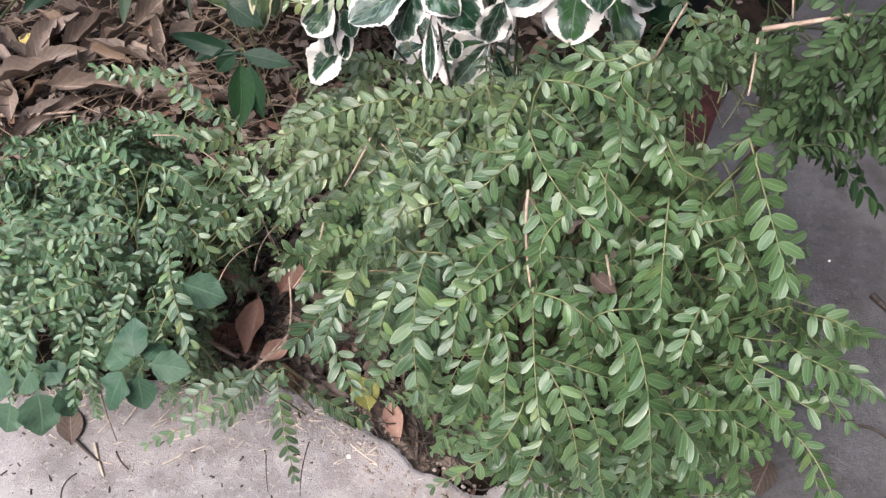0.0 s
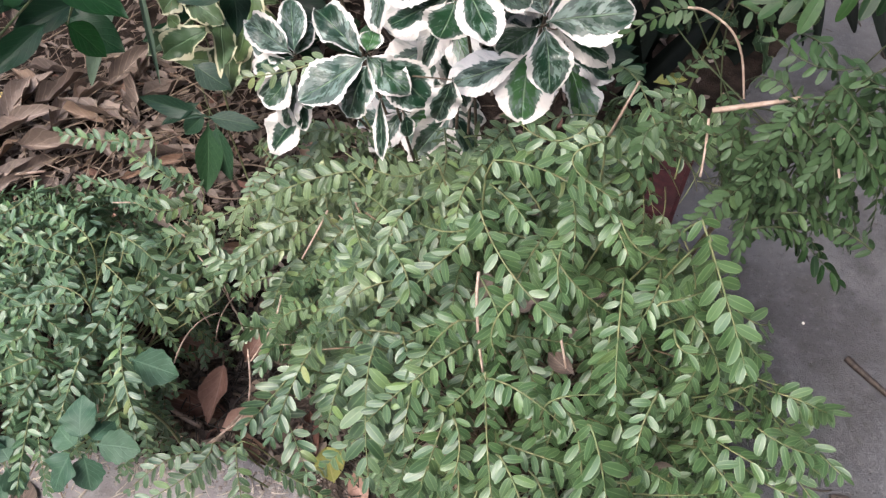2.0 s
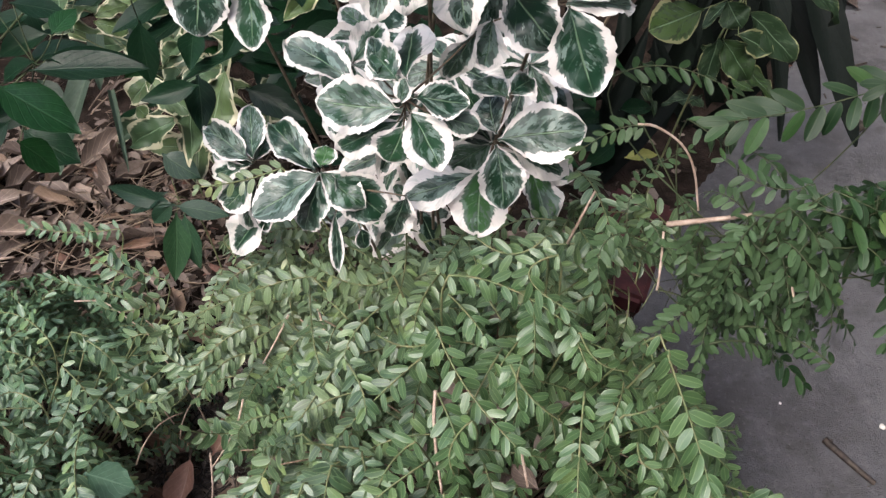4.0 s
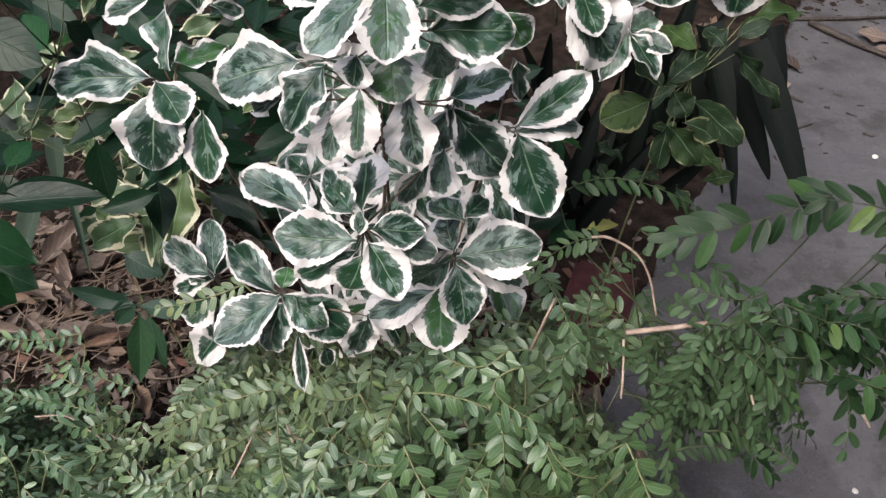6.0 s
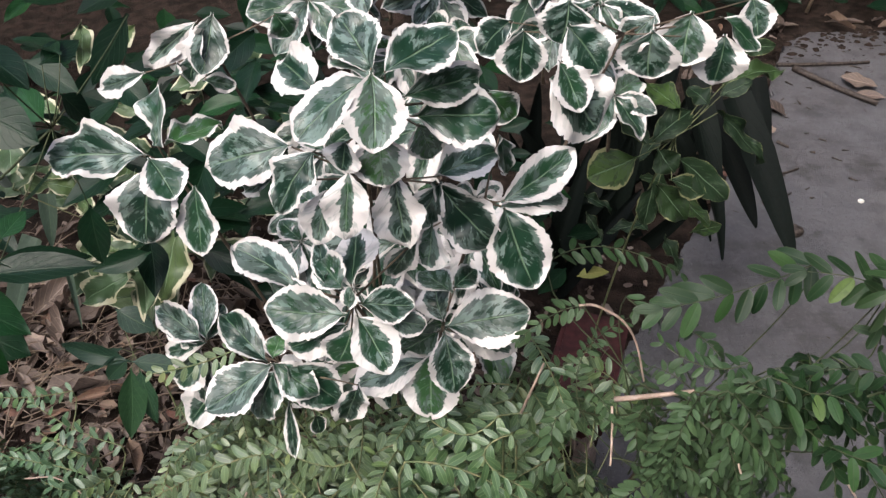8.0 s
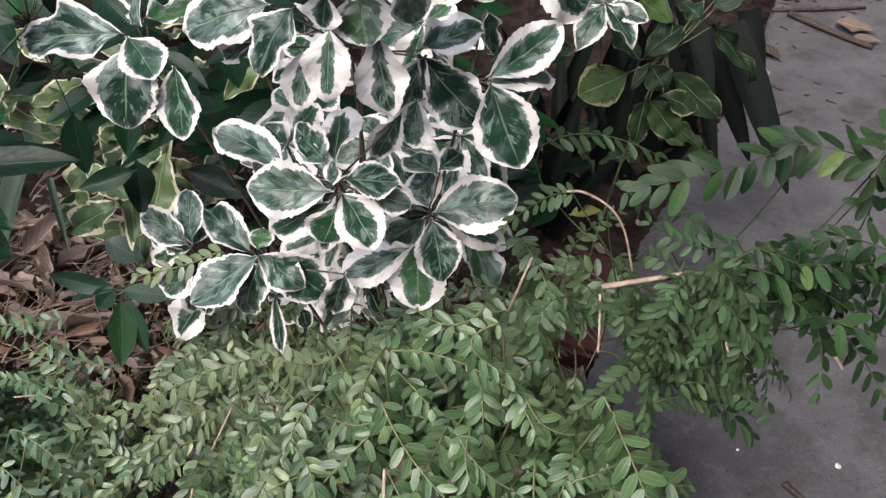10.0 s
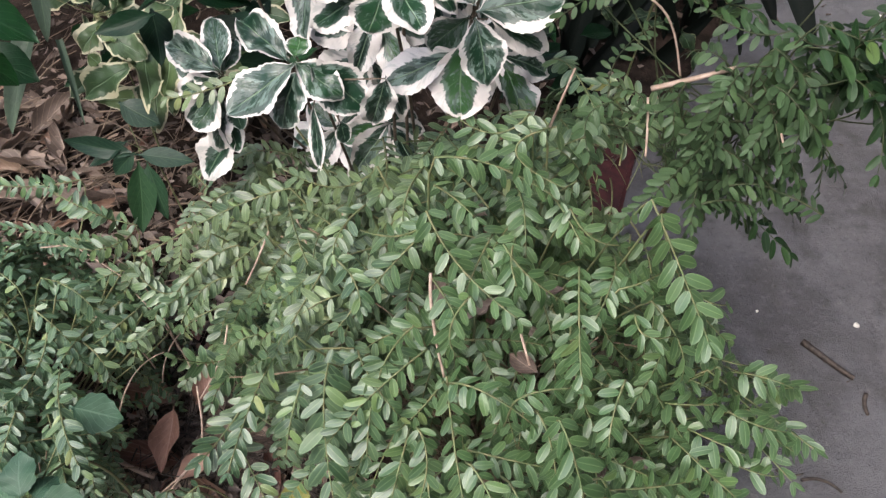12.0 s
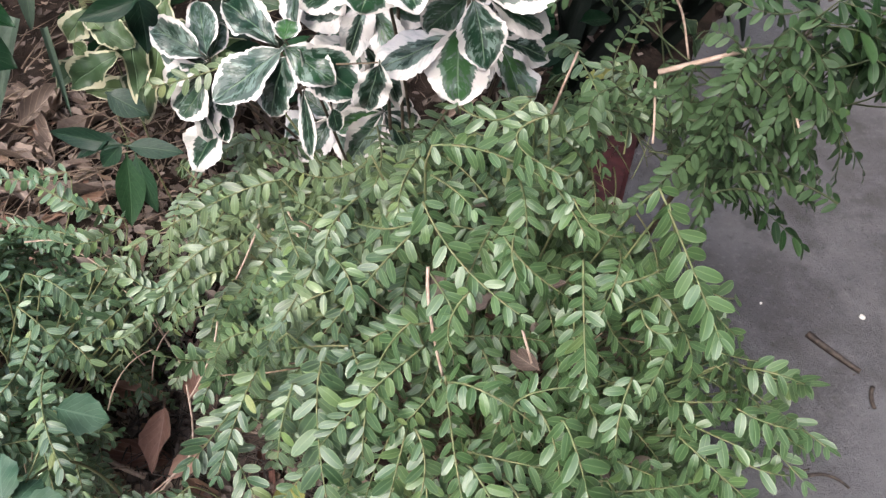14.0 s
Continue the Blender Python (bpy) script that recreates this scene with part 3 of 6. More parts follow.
# central
sprig(central_shrub, (0.153, 0.445, 0.482), (0.120, 0.429, 0.455), (0.083, 0.413, 0.415), 0.0174)
sprig(central_shrub, (0.058, 0.416, 0.413), (0.013, 0.445, 0.313), (-0.010, 0.376, 0.296), 0.0199)
sprig(central_shrub, (0.080, 0.396, 0.406), (0.074, 0.370, 0.377), (0.078, 0.324, 0.347), 0.0236)
sprig(central_shrub, (0.140, 0.390, 0.452), (0.114, 0.383, 0.405), (0.103, 0.342, 0.372), 0.0194)
sprig(central_shrub, (0.153, 0.454, 0.490), (0.172, 0.421, 0.471), (0.204, 0.378, 0.469), 0.0172)
sprig(central_shrub, (0.161, 0.480, 0.513), (0.200, 0.475, 0.507), (0.243, 0.460, 0.485), 0.0156)
sprig(central_shrub, (0.159, 0.366, 0.427), (0.162, 0.329, 0.389), (0.167, 0.289, 0.370), 0.0149)
sprig(central_shrub, (0.171, 0.320, 0.394), (0.187, 0.289, 0.377), (0.198, 0.258, 0.331), 0.0173)
sprig(central_shrub, (0.229, 0.337, 0.412), (0.241, 0.302, 0.379), (0.249, 0.253, 0.313), 0.0245)
sprig(central_shrub, (0.311, 0.392, 0.359), (0.340, 0.373, 0.307), (0.368, 0.327, 0.292), 0.0206)
sprig(central_shrub, (0.303, 0.434, 0.495), (0.328, 0.421, 0.433), (0.366, 0.406, 0.384), 0.0201)
sprig(central_shrub, (0.252, 0.423, 0.413), (0.250, 0.367, 0.393), (0.283, 0.339, 0.331), 0.0189)
sprig(central_shrub, (0.355, 0.398, 0.360), (0.412, 0.396, 0.299), (0.437, 0.355, 0.307), 0.0190)
sprig(central_shrub, (0.375, 0.332, 0.281), (0.392, 0.311, 0.277), (0.404, 0.275, 0.270), 0.0179)
sprig(central_shrub, (0.212, 0.347, 0.415), (0.223, 0.326, 0.399), (0.226, 0.295, 0.354), 0.0177)
sprig(central_shrub, (0.137, 0.379, 0.365), (0.124, 0.334, 0.368), (0.113, 0.308, 0.344), 0.0185)
sprig(central_shrub, (0.157, 0.313, 0.366), (0.138, 0.286, 0.337), (0.094, 0.266, 0.305), 0.0165)
sprig(central_shrub, (-0.026, 0.442, 0.268), (-0.006, 0.405, 0.262), (0.020, 0.353, 0.280), 0.0200)
sprig(central_shrub, (0.046, 0.564, 0.412), (-0.004, 0.562, 0.396), (-0.080, 0.546, 0.365), 0.0178)
sprig(central_shrub, (0.021, 0.545, 0.378), (-0.020, 0.548, 0.336), (-0.066, 0.510, 0.338), 0.0173)
sprig(central_shrub, (-0.009, 0.508, 0.303), (-0.036, 0.506, 0.258), (-0.063, 0.481, 0.301), 0.0192)
sprig(central_shrub, (-0.029, 0.563, 0.365), (-0.059, 0.528, 0.334), (-0.088, 0.532, 0.351), 0.0185)
sprig(central_shrub, (-0.001, 0.438, 0.296), (-0.018, 0.411, 0.292), (-0.032, 0.384, 0.299), 0.0206)
sprig(central_shrub, (0.122, 0.497, 0.492), (0.087, 0.532, 0.441), (0.043, 0.563, 0.435), 0.0169)
sprig(central_shrub, (0.153, 0.452, 0.482), (0.128, 0.458, 0.463), (0.093, 0.502, 0.433), 0.0166)
sprig(central_shrub, (0.203, 0.438, 0.470), (0.223, 0.415, 0.455), (0.263, 0.417, 0.414), 0.0169)
sprig(central_shrub, (0.176, 0.392, 0.476), (0.163, 0.384, 0.455), (0.166, 0.374, 0.437), 0.0152)
sprig(central_shrub, (0.251, 0.460, 0.477), (0.264, 0.447, 0.462), (0.286, 0.446, 0.452), 0.0161)
sprig(central_shrub, (0.161, 0.362, 0.426), (0.182, 0.345, 0.439), (0.211, 0.333, 0.417), 0.0145)
sprig(central_shrub, (0.157, 0.363, 0.427), (0.140, 0.369, 0.381), (0.124, 0.356, 0.379), 0.0147)
sprig(central_shrub, (0.226, 0.505, 0.524), (0.204, 0.497, 0.516), (0.180, 0.508, 0.520), 0.0165)
sprig(central_shrub, (0.234, 0.493, 0.520), (0.215, 0.481, 0.510), (0.248, 0.465, 0.491), 0.0156)
sprig(central_shrub, (0.093, 0.491, 0.432), (0.072, 0.464, 0.415), (0.053, 0.431, 0.407), 0.0166)
sprig(central_shrub, (0.280, 0.438, 0.422), (0.274, 0.417, 0.401), (0.301, 0.410, 0.359), 0.0163)
sprig(central_shrub, (0.311, 0.427, 0.411), (0.331, 0.404, 0.385), (0.334, 0.392, 0.356), 0.0180)
sprig(central_shrub, (0.401, 0.396, 0.278), (0.407, 0.372, 0.284), (0.421, 0.339, 0.287), 0.0197)
sprig(central_shrub, (0.259, 0.319, 0.362), (0.281, 0.310, 0.313), (0.298, 0.284, 0.291), 0.0178)
sprig(central_shrub, (0.322, 0.366, 0.269), (0.334, 0.329, 0.273), (0.356, 0.317, 0.269), 0.0195)
sprig(central_shrub, (0.213, 0.293, 0.359), (0.212, 0.274, 0.332), (0.223, 0.251, 0.303), 0.0179)
sprig(central_shrub, (0.170, 0.287, 0.350), (0.159, 0.267, 0.324), (0.148, 0.245, 0.300), 0.0172)
sprig(central_shrub, (-0.114, 0.446, 0.123), (-0.142, 0.413, 0.107), (-0.223, 0.374, 0.085), 0.0182)
sprig(central_shrub, (-0.053, 0.424, 0.125), (-0.029, 0.421, 0.098), (0.005, 0.407, 0.086), 0.0169)
sprig(central_shrub, (-0.089, 0.443, 0.123), (-0.081, 0.402, 0.100), (-0.069, 0.357, 0.054), 0.0182)
sprig(central_shrub, (-0.123, 0.442, 0.109), (-0.159, 0.435, 0.108), (-0.199, 0.406, 0.094), 0.0172)
sprig(central_shrub, (-0.083, 0.448, 0.127), (-0.115, 0.431, 0.106), (-0.144, 0.398, 0.088), 0.0170)
sprig(central_shrub, (0.029, 0.600, 0.501), (-0.001, 0.594, 0.493), (-0.036, 0.591, 0.488), 0.0153)
sprig(central_shrub, (-0.008, 0.557, 0.355), (-0.033, 0.543, 0.353), (-0.057, 0.521, 0.342), 0.0142)
sprig(central_shrub, (0.037, 0.584, 0.375), (0.059, 0.488, 0.434), (0.069, 0.457, 0.439), 0.0141)
sprig(central_shrub, (-0.015, 0.543, 0.330), (-0.039, 0.529, 0.333), (-0.059, 0.506, 0.316), 0.0144)
sprig(central_shrub, (0.161, 0.501, 0.467), (0.174, 0.475, 0.478), (0.185, 0.457, 0.478), 0.0151)
sprig(central_shrub, (0.157, 0.533, 0.459), (0.142, 0.491, 0.473), (0.137, 0.464, 0.471), 0.0135)
sprig(central_shrub, (0.260, 0.602, 0.444), (0.239, 0.560, 0.455), (0.219, 0.528, 0.471), 0.0173)
sprig(central_shrub, (0.243, 0.493, 0.462), (0.249, 0.461, 0.469), (0.256, 0.439, 0.464), 0.0163)
sprig(central_shrub, (0.060, 0.388, 0.395), (0.052, 0.365, 0.383), (0.047, 0.350, 0.363), 0.0144)
sprig(central_shrub, (0.154, 0.423, 0.458), (0.163, 0.400, 0.460), (0.169, 0.385, 0.453), 0.0168)
sprig(central_shrub, (0.254, 0.429, 0.452), (0.246, 0.381, 0.444), (0.245, 0.350, 0.421), 0.0154)
sprig(central_shrub, (0.200, 0.348, 0.418), (0.212, 0.349, 0.428), (0.237, 0.352, 0.426), 0.0151)
sprig(central_shrub, (0.155, 0.286, 0.334), (0.161, 0.274, 0.328), (0.169, 0.264, 0.306), 0.0185)
sprig(central_shrub, (0.139, 0.342, 0.405), (0.143, 0.323, 0.398), (0.137, 0.308, 0.377), 0.0162)
sprig(central_shrub, (0.282, 0.420, 0.437), (0.303, 0.426, 0.437), (0.329, 0.448, 0.424), 0.0138)
sprig(central_shrub, (0.364, 0.402, 0.357), (0.418, 0.425, 0.289), (0.441, 0.405, 0.311), 0.0235)
sprig(central_shrub, (0.263, 0.308, 0.354), (0.277, 0.297, 0.341), (0.297, 0.290, 0.309), 0.0219)
sprig(central_shrub, (0.190, 0.616, 0.442), (0.167, 0.558, 0.461), (0.153, 0.529, 0.469), 0.0138)
sprig(central_shrub, (0.194, 0.584, 0.439), (0.198, 0.535, 0.471), (0.215, 0.529, 0.471), 0.0133)
sprig(central_shrub, (0.173, 0.613, 0.419), (0.179, 0.539, 0.469), (0.182, 0.517, 0.475), 0.0123)
sprig(central_shrub, (0.123, 0.612, 0.419), (0.127, 0.520, 0.465), (0.119, 0.491, 0.466), 0.0141)
sprig(central_shrub, (0.110, 0.499, 0.453), (0.094, 0.475, 0.456), (0.087, 0.457, 0.450), 0.0145)
sprig(central_shrub, (0.212, 0.447, 0.466), (0.206, 0.423, 0.470), (0.208, 0.407, 0.464), 0.0163)
sprig(central_shrub, (0.291, 0.405, 0.426), (0.294, 0.388, 0.426), (0.317, 0.394, 0.414), 0.0163)
sprig(central_shrub, (0.195, 0.313, 0.380), (0.204, 0.296, 0.370), (0.210, 0.284, 0.350), 0.0149)
sprig(central_shrub, (0.278, 0.365, 0.409), (0.265, 0.341, 0.406), (0.261, 0.326, 0.393), 0.0159)
sprig(central_shrub, (0.082, 0.467, 0.439), (0.100, 0.434, 0.453), (0.106, 0.412, 0.448), 0.0148)
sprig(central_shrub, (0.370, 0.397, 0.314), (0.388, 0.372, 0.324), (0.417, 0.366, 0.315), 0.0205)
sprig(central_shrub, (0.386, 0.412, 0.331), (0.400, 0.398, 0.345), (0.426, 0.392, 0.335), 0.0193)
sprig(central_shrub, (0.346, 0.379, 0.307), (0.362, 0.360, 0.318), (0.384, 0.355, 0.306), 0.0202)
sprig(central_shrub, (0.331, 0.372, 0.309), (0.346, 0.343, 0.315), (0.372, 0.323, 0.297), 0.0199)
sprig(central_shrub, (0.313, 0.358, 0.284), (0.327, 0.335, 0.292), (0.355, 0.326, 0.280), 0.0191)
sprig(central_shrub, (0.350, 0.434, 0.341), (0.366, 0.414, 0.351), (0.395, 0.410, 0.342), 0.0179)
sprig(central_shrub, (0.354, 0.464, 0.378), (0.363, 0.444, 0.383), (0.381, 0.447, 0.372), 0.0188)
sprig(central_shrub, (0.401, 0.394, 0.302), (0.411, 0.366, 0.307), (0.430, 0.358, 0.294), 0.0187)
sprig(central_shrub, (0.282, 0.307, 0.287), (0.291, 0.291, 0.296), (0.304, 0.284, 0.280), 0.0182)
sprig(central_shrub, (0.327, 0.396, 0.321), (0.339, 0.385, 0.334), (0.368, 0.387, 0.327), 0.0188)
sprig(central_shrub, (0.376, 0.369, 0.278), (0.391, 0.349, 0.289), (0.416, 0.346, 0.281), 0.0187)
kept = rng.getstate()
sprig(central_shrub, (0.298, 0.442, 0.500), (0.320, 0.400, 0.457), (0.329, 0.372, 0.438), 0.0225)
sprig(central_shrub, (0.387, 0.330, 0.266), (0.403, 0.319, 0.245), (0.410, 0.302, 0.230), 0.0190)
sprig(central_shrub, (0.382, 0.431, 0.316), (0.412, 0.425, 0.301), (0.435, 0.415, 0.295), 0.0190)
sprig(central_shrub, (0.392, 0.407, 0.307), (0.417, 0.393, 0.286), (0.438, 0.375, 0.275), 0.0190)
rng.setstate(kept)
# left
sprig(left_shrub, (-0.175, 0.498, 0.272), (-0.145, 0.430, 0.308), (-0.120, 0.383, 0.304), 0.0192)
sprig(left_shrub, (-0.222, 0.524, 0.271), (-0.252, 0.535, 0.274), (-0.261, 0.516, 0.280), 0.0178)
sprig(left_shrub, (-0.165, 0.719, 0.221), (-0.219, 0.735, 0.235), (-0.266, 0.760, 0.255), 0.0200)
sprig(left_shrub, (-0.252, 0.814, 0.207), (-0.316, 0.808, 0.206), (-0.370, 0.815, 0.213), 0.0200)
sprig(left_shrub, (-0.136, 0.631, 0.273), (-0.203, 0.668, 0.258), (-0.271, 0.678, 0.272), 0.0184)
sprig(left_shrub, (-0.229, 0.619, 0.256), (-0.210, 0.614, 0.253), (-0.176, 0.594, 0.260), 0.0192)
sprig(left_shrub, (-0.245, 0.456, 0.273), (-0.267, 0.442, 0.273), (-0.312, 0.426, 0.257), 0.0158)
sprig(left_shrub, (-0.252, 0.612, 0.254), (-0.296, 0.640, 0.258), (-0.349, 0.653, 0.232), 0.0186)
sprig(left_shrub, (-0.263, 0.588, 0.254), (-0.306, 0.597, 0.260), (-0.357, 0.610, 0.252), 0.0180)
sprig(left_shrub, (-0.146, 0.591, 0.246), (-0.173, 0.571, 0.241), (-0.182, 0.512, 0.262), 0.0175)
sprig(left_shrub, (-0.202, 0.546, 0.262), (-0.204, 0.506, 0.259), (-0.219, 0.468, 0.265), 0.0166)
sprig(left_shrub, (-0.262, 0.508, 0.272), (-0.267, 0.474, 0.273), (-0.296, 0.494, 0.271), 0.0174)
sprig(left_shrub, (-0.247, 0.424, 0.243), (-0.238, 0.386, 0.248), (-0.233, 0.346, 0.240), 0.0165)
sprig(left_shrub, (-0.291, 0.428, 0.255), (-0.300, 0.401, 0.238), (-0.305, 0.363, 0.220), 0.0168)
sprig(left_shrub, (-0.206, 0.461, 0.266), (-0.207, 0.437, 0.265), (-0.211, 0.412, 0.256), 0.0168)
sprig(left_shrub, (-0.350, 0.683, 0.237), (-0.378, 0.661, 0.231), (-0.400, 0.643, 0.259), 0.0191)
sprig(left_shrub, (-0.186, 0.586, 0.250), (-0.154, 0.556, 0.233), (-0.119, 0.547, 0.245), 0.0176)
sprig(left_shrub, (-0.132, 0.637, 0.292), (-0.155, 0.612, 0.301), (-0.191, 0.621, 0.302), 0.0190)
sprig(left_shrub, (-0.116, 0.610, 0.261), (-0.139, 0.599, 0.282), (-0.171, 0.594, 0.268), 0.0190)
sprig(left_shrub, (-0.127, 0.585, 0.245), (-0.144, 0.558, 0.250), (-0.170, 0.551, 0.233), 0.0190)
sprig(left_shrub, (-0.196, 0.591, 0.280), (-0.170, 0.574, 0.274), (-0.164, 0.568, 0.244), 0.0190)
sprig(left_shrub, (-0.104, 0.575, 0.229), (-0.122, 0.553, 0.238), (-0.137, 0.539, 0.211), 0.0190)
sprig(left_shrub, (-0.216, 0.567, 0.271), (-0.190, 0.546, 0.262), (-0.181, 0.539, 0.229), 0.0190)
sprig(left_shrub, (-0.146, 0.644, 0.305), (-0.164, 0.638, 0.330), (-0.195, 0.654, 0.337), 0.0190)
sprig(left_shrub, (-0.116, 0.630, 0.279), (-0.128, 0.597, 0.276), (-0.144, 0.590, 0.252), 0.0190)
sprig(left_shrub, (-0.180, 0.550, 0.240), (-0.159, 0.531, 0.236), (-0.156, 0.523, 0.208), 0.0190)
sprig(left_shrub, (-0.099, 0.600, 0.247), (-0.109, 0.574, 0.249), (-0.116, 0.565, 0.222), 0.0190)
# right
sprig(right_shrub, (0.267, 0.568, 0.610), (0.306, 0.574, 0.614), (0.354, 0.559, 0.600), 0.0155)
sprig(right_shrub, (0.416, 0.517, 0.642), (0.371, 0.507, 0.633), (0.322, 0.500, 0.628), 0.0245)
sprig(right_shrub, (0.285, 0.537, 0.594), (0.267, 0.535, 0.593), (0.240, 0.523, 0.582), 0.0137)
sprig(right_shrub, (0.287, 0.537, 0.520), (0.299, 0.555, 0.536), (0.329, 0.569, 0.548), 0.0144)
sprig(right_shrub, (0.370, 0.452, 0.619), (0.393, 0.444, 0.612), (0.418, 0.434, 0.602), 0.0150)
sprig(right_shrub, (0.280, 0.503, 0.532), (0.261, 0.491, 0.524), (0.266, 0.461, 0.504), 0.0158)
sprig(right_shrub, (0.330, 0.445, 0.560), (0.310, 0.452, 0.507), (0.281, 0.450, 0.471), 0.0145)
sprig(right_shrub, (0.325, 0.451, 0.548), (0.328, 0.450, 0.510), (0.323, 0.431, 0.487), 0.0150)
sprig(right_shrub, (0.414, 0.463, 0.612), (0.383, 0.453, 0.604), (0.364, 0.458, 0.608), 0.0157)
sprig(right_shrub, (0.356, 0.451, 0.579), (0.369, 0.434, 0.573), (0.400, 0.415, 0.534), 0.0164)
sprig(right_shrub, (0.363, 0.444, 0.582), (0.388, 0.453, 0.590), (0.411, 0.439, 0.577), 0.0154)
sprig(right_shrub, (0.383, 0.463, 0.612), (0.402, 0.437, 0.589), (0.412, 0.419, 0.572), 0.0145)
sprig(right_shrub, (0.349, 0.477, 0.570), (0.329, 0.451, 0.569), (0.332, 0.448, 0.530), 0.0137)
sprig(right_shrub, (0.356, 0.470, 0.573), (0.359, 0.443, 0.562), (0.365, 0.422, 0.536), 0.0134)
sprig(right_shrub, (0.315, 0.476, 0.566), (0.307, 0.479, 0.543), (0.296, 0.491, 0.535), 0.0136)
sprig(right_shrub, (0.346, 0.480, 0.572), (0.366, 0.458, 0.585), (0.381, 0.443, 0.583), 0.0132)
sprig(right_shrub, (0.439, 0.467, 0.632), (0.445, 0.484, 0.652), (0.458, 0.496, 0.667), 0.0200)
sprig(right_shrub, (0.446, 0.491, 0.645), (0.430, 0.496, 0.650), (0.403, 0.500, 0.653), 0.0215)
sprig(right_shrub, (0.442, 0.442, 0.620), (0.423, 0.448, 0.625), (0.400, 0.449, 0.625), 0.0142)
sprig(right_shrub, (0.375, 0.480, 0.598), (0.350, 0.479, 0.596), (0.323, 0.490, 0.607), 0.0147)
sprig(right_shrub, (0.367, 0.447, 0.569), (0.380, 0.427, 0.560), (0.391, 0.420, 0.521), 0.0146)
sprig(right_shrub, (0.388, 0.432, 0.597), (0.404, 0.418, 0.582), (0.402, 0.396, 0.558), 0.0143)
sprig(right_shrub, (0.425, 0.426, 0.570), (0.437, 0.416, 0.559), (0.449, 0.397, 0.539), 0.0141)
sprig(right_shrub, (0.344, 0.478, 0.571), (0.324, 0.454, 0.563), (0.314, 0.456, 0.513), 0.0152)
sprig(right_shrub, (0.381, 0.517, 0.434), (0.408, 0.493, 0.415), (0.431, 0.472, 0.400), 0.0169)
sprig(right_shrub, (0.353, 0.457, 0.601), (0.369, 0.445, 0.588), (0.381, 0.428, 0.570), 0.0148)
sprig(right_shrub, (0.385, 0.468, 0.585), (0.366, 0.451, 0.564), (0.347, 0.435, 0.546), 0.0147)
sprig(right_shrub, (0.314, 0.544, 0.595), (0.322, 0.526, 0.599), (0.337, 0.530, 0.585), 0.0168)
sprig(right_shrub, (0.352, 0.487, 0.560), (0.335, 0.493, 0.574), (0.326, 0.510, 0.563), 0.0128)
sprig(right_shrub, (0.346, 0.514, 0.594), (0.356, 0.494, 0.598), (0.369, 0.490, 0.578), 0.0145)
sprig(right_shrub, (0.363, 0.460, 0.598), (0.376, 0.443, 0.608), (0.402, 0.439, 0.598), 0.0174)
sprig(right_shrub, (0.394, 0.448, 0.605), (0.403, 0.436, 0.618), (0.424, 0.431, 0.606), 0.0168)
sprig(right_shrub, (0.324, 0.497, 0.544), (0.313, 0.476, 0.540), (0.317, 0.471, 0.518), 0.0137)
sprig(right_shrub, (0.344, 0.475, 0.547), (0.329, 0.453, 0.542), (0.335, 0.446, 0.520), 0.0141)
sprig(right_shrub, (0.402, 0.422, 0.591), (0.408, 0.407, 0.601), (0.432, 0.404, 0.593), 0.0174)
sprig(right_shrub, (0.387, 0.448, 0.561), (0.371, 0.431, 0.558), (0.371, 0.427, 0.534), 0.0145)
sprig(right_shrub, (0.449, 0.486, 0.664), (0.435, 0.471, 0.657), (0.438, 0.464, 0.627), 0.0178)
sprig(right_shrub, (0.293, 0.513, 0.534), (0.299, 0.495, 0.537), (0.303, 0.492, 0.516), 0.0118)
dead_twig(right_shrub, [(0.303, 0.498, 0.545), (0.324, 0.490, 0.557), (0.347, 0.482, 0.570)], 0.0020)
dead_twig(right_shrub, [(0.302, 0.498, 0.538), (0.300, 0.482, 0.526), (0.297, 0.467, 0.515)], 0.0010)
dead_twig(right_shrub, [(0.361, 0.455, 0.565), (0.364, 0.441, 0.555), (0.366, 0.429, 0.546)], 0.0010)
dead_twig(right_shrub, [(0.281, 0.538, 0.595), (0.294, 0.541, 0.591), (0.312, 0.537, 0.580), (0.322, 0.529, 0.565), (0.328, 0.516, 0.540)], 0.0010)
dead_twig(right_shrub, [(0.412, 0.416, 0.573), (0.419, 0.406, 0.563)], 0.0010)
dead_twig(central_shrub, [(0.153, 0.417, 0.471), (0.152, 0.403, 0.461), (0.154, 0.387, 0.437), (0.158, 0.369, 0.418)], 0.0012)
dead_twig(central_shrub, [(0.211, 0.395, 0.428), (0.215, 0.377, 0.416)], 0.0011)
dead_twig(central_shrub, [(-0.026, 0.518, 0.293), (-0.036, 0.499, 0.268), (-0.057, 0.477, 0.241)], 0.0010)
dead_twig(central_shrub, [(-0.068, 0.502, 0.222), (-0.070, 0.480, 0.182), (-0.085, 0.470, 0.138), (-0.131, 0.451, 0.102)], 0.0012)
dead_twig(central_shrub, [(0.023, 0.551, 0.376), (0.012, 0.541, 0.357), (-0.002, 0.528, 0.336)], 0.0010)
dead_twig(central_shrub, [(0.045, 0.562, 0.383), (0.053, 0.544, 0.370), (0.056, 0.533, 0.349)], 0.0010)
dead_twig(left_shrub, [(-0.235, 0.653, 0.264), (-0.205, 0.653, 0.263), (-0.180, 0.641, 0.253), (-0.151, 0.624, 0.239)], 0.0009)
dead_twig(left_shrub, [(-0.139, 0.574, 0.150), (-0.152, 0.575, 0.207), (-0.184, 0.581, 0.252)], 0.0009)
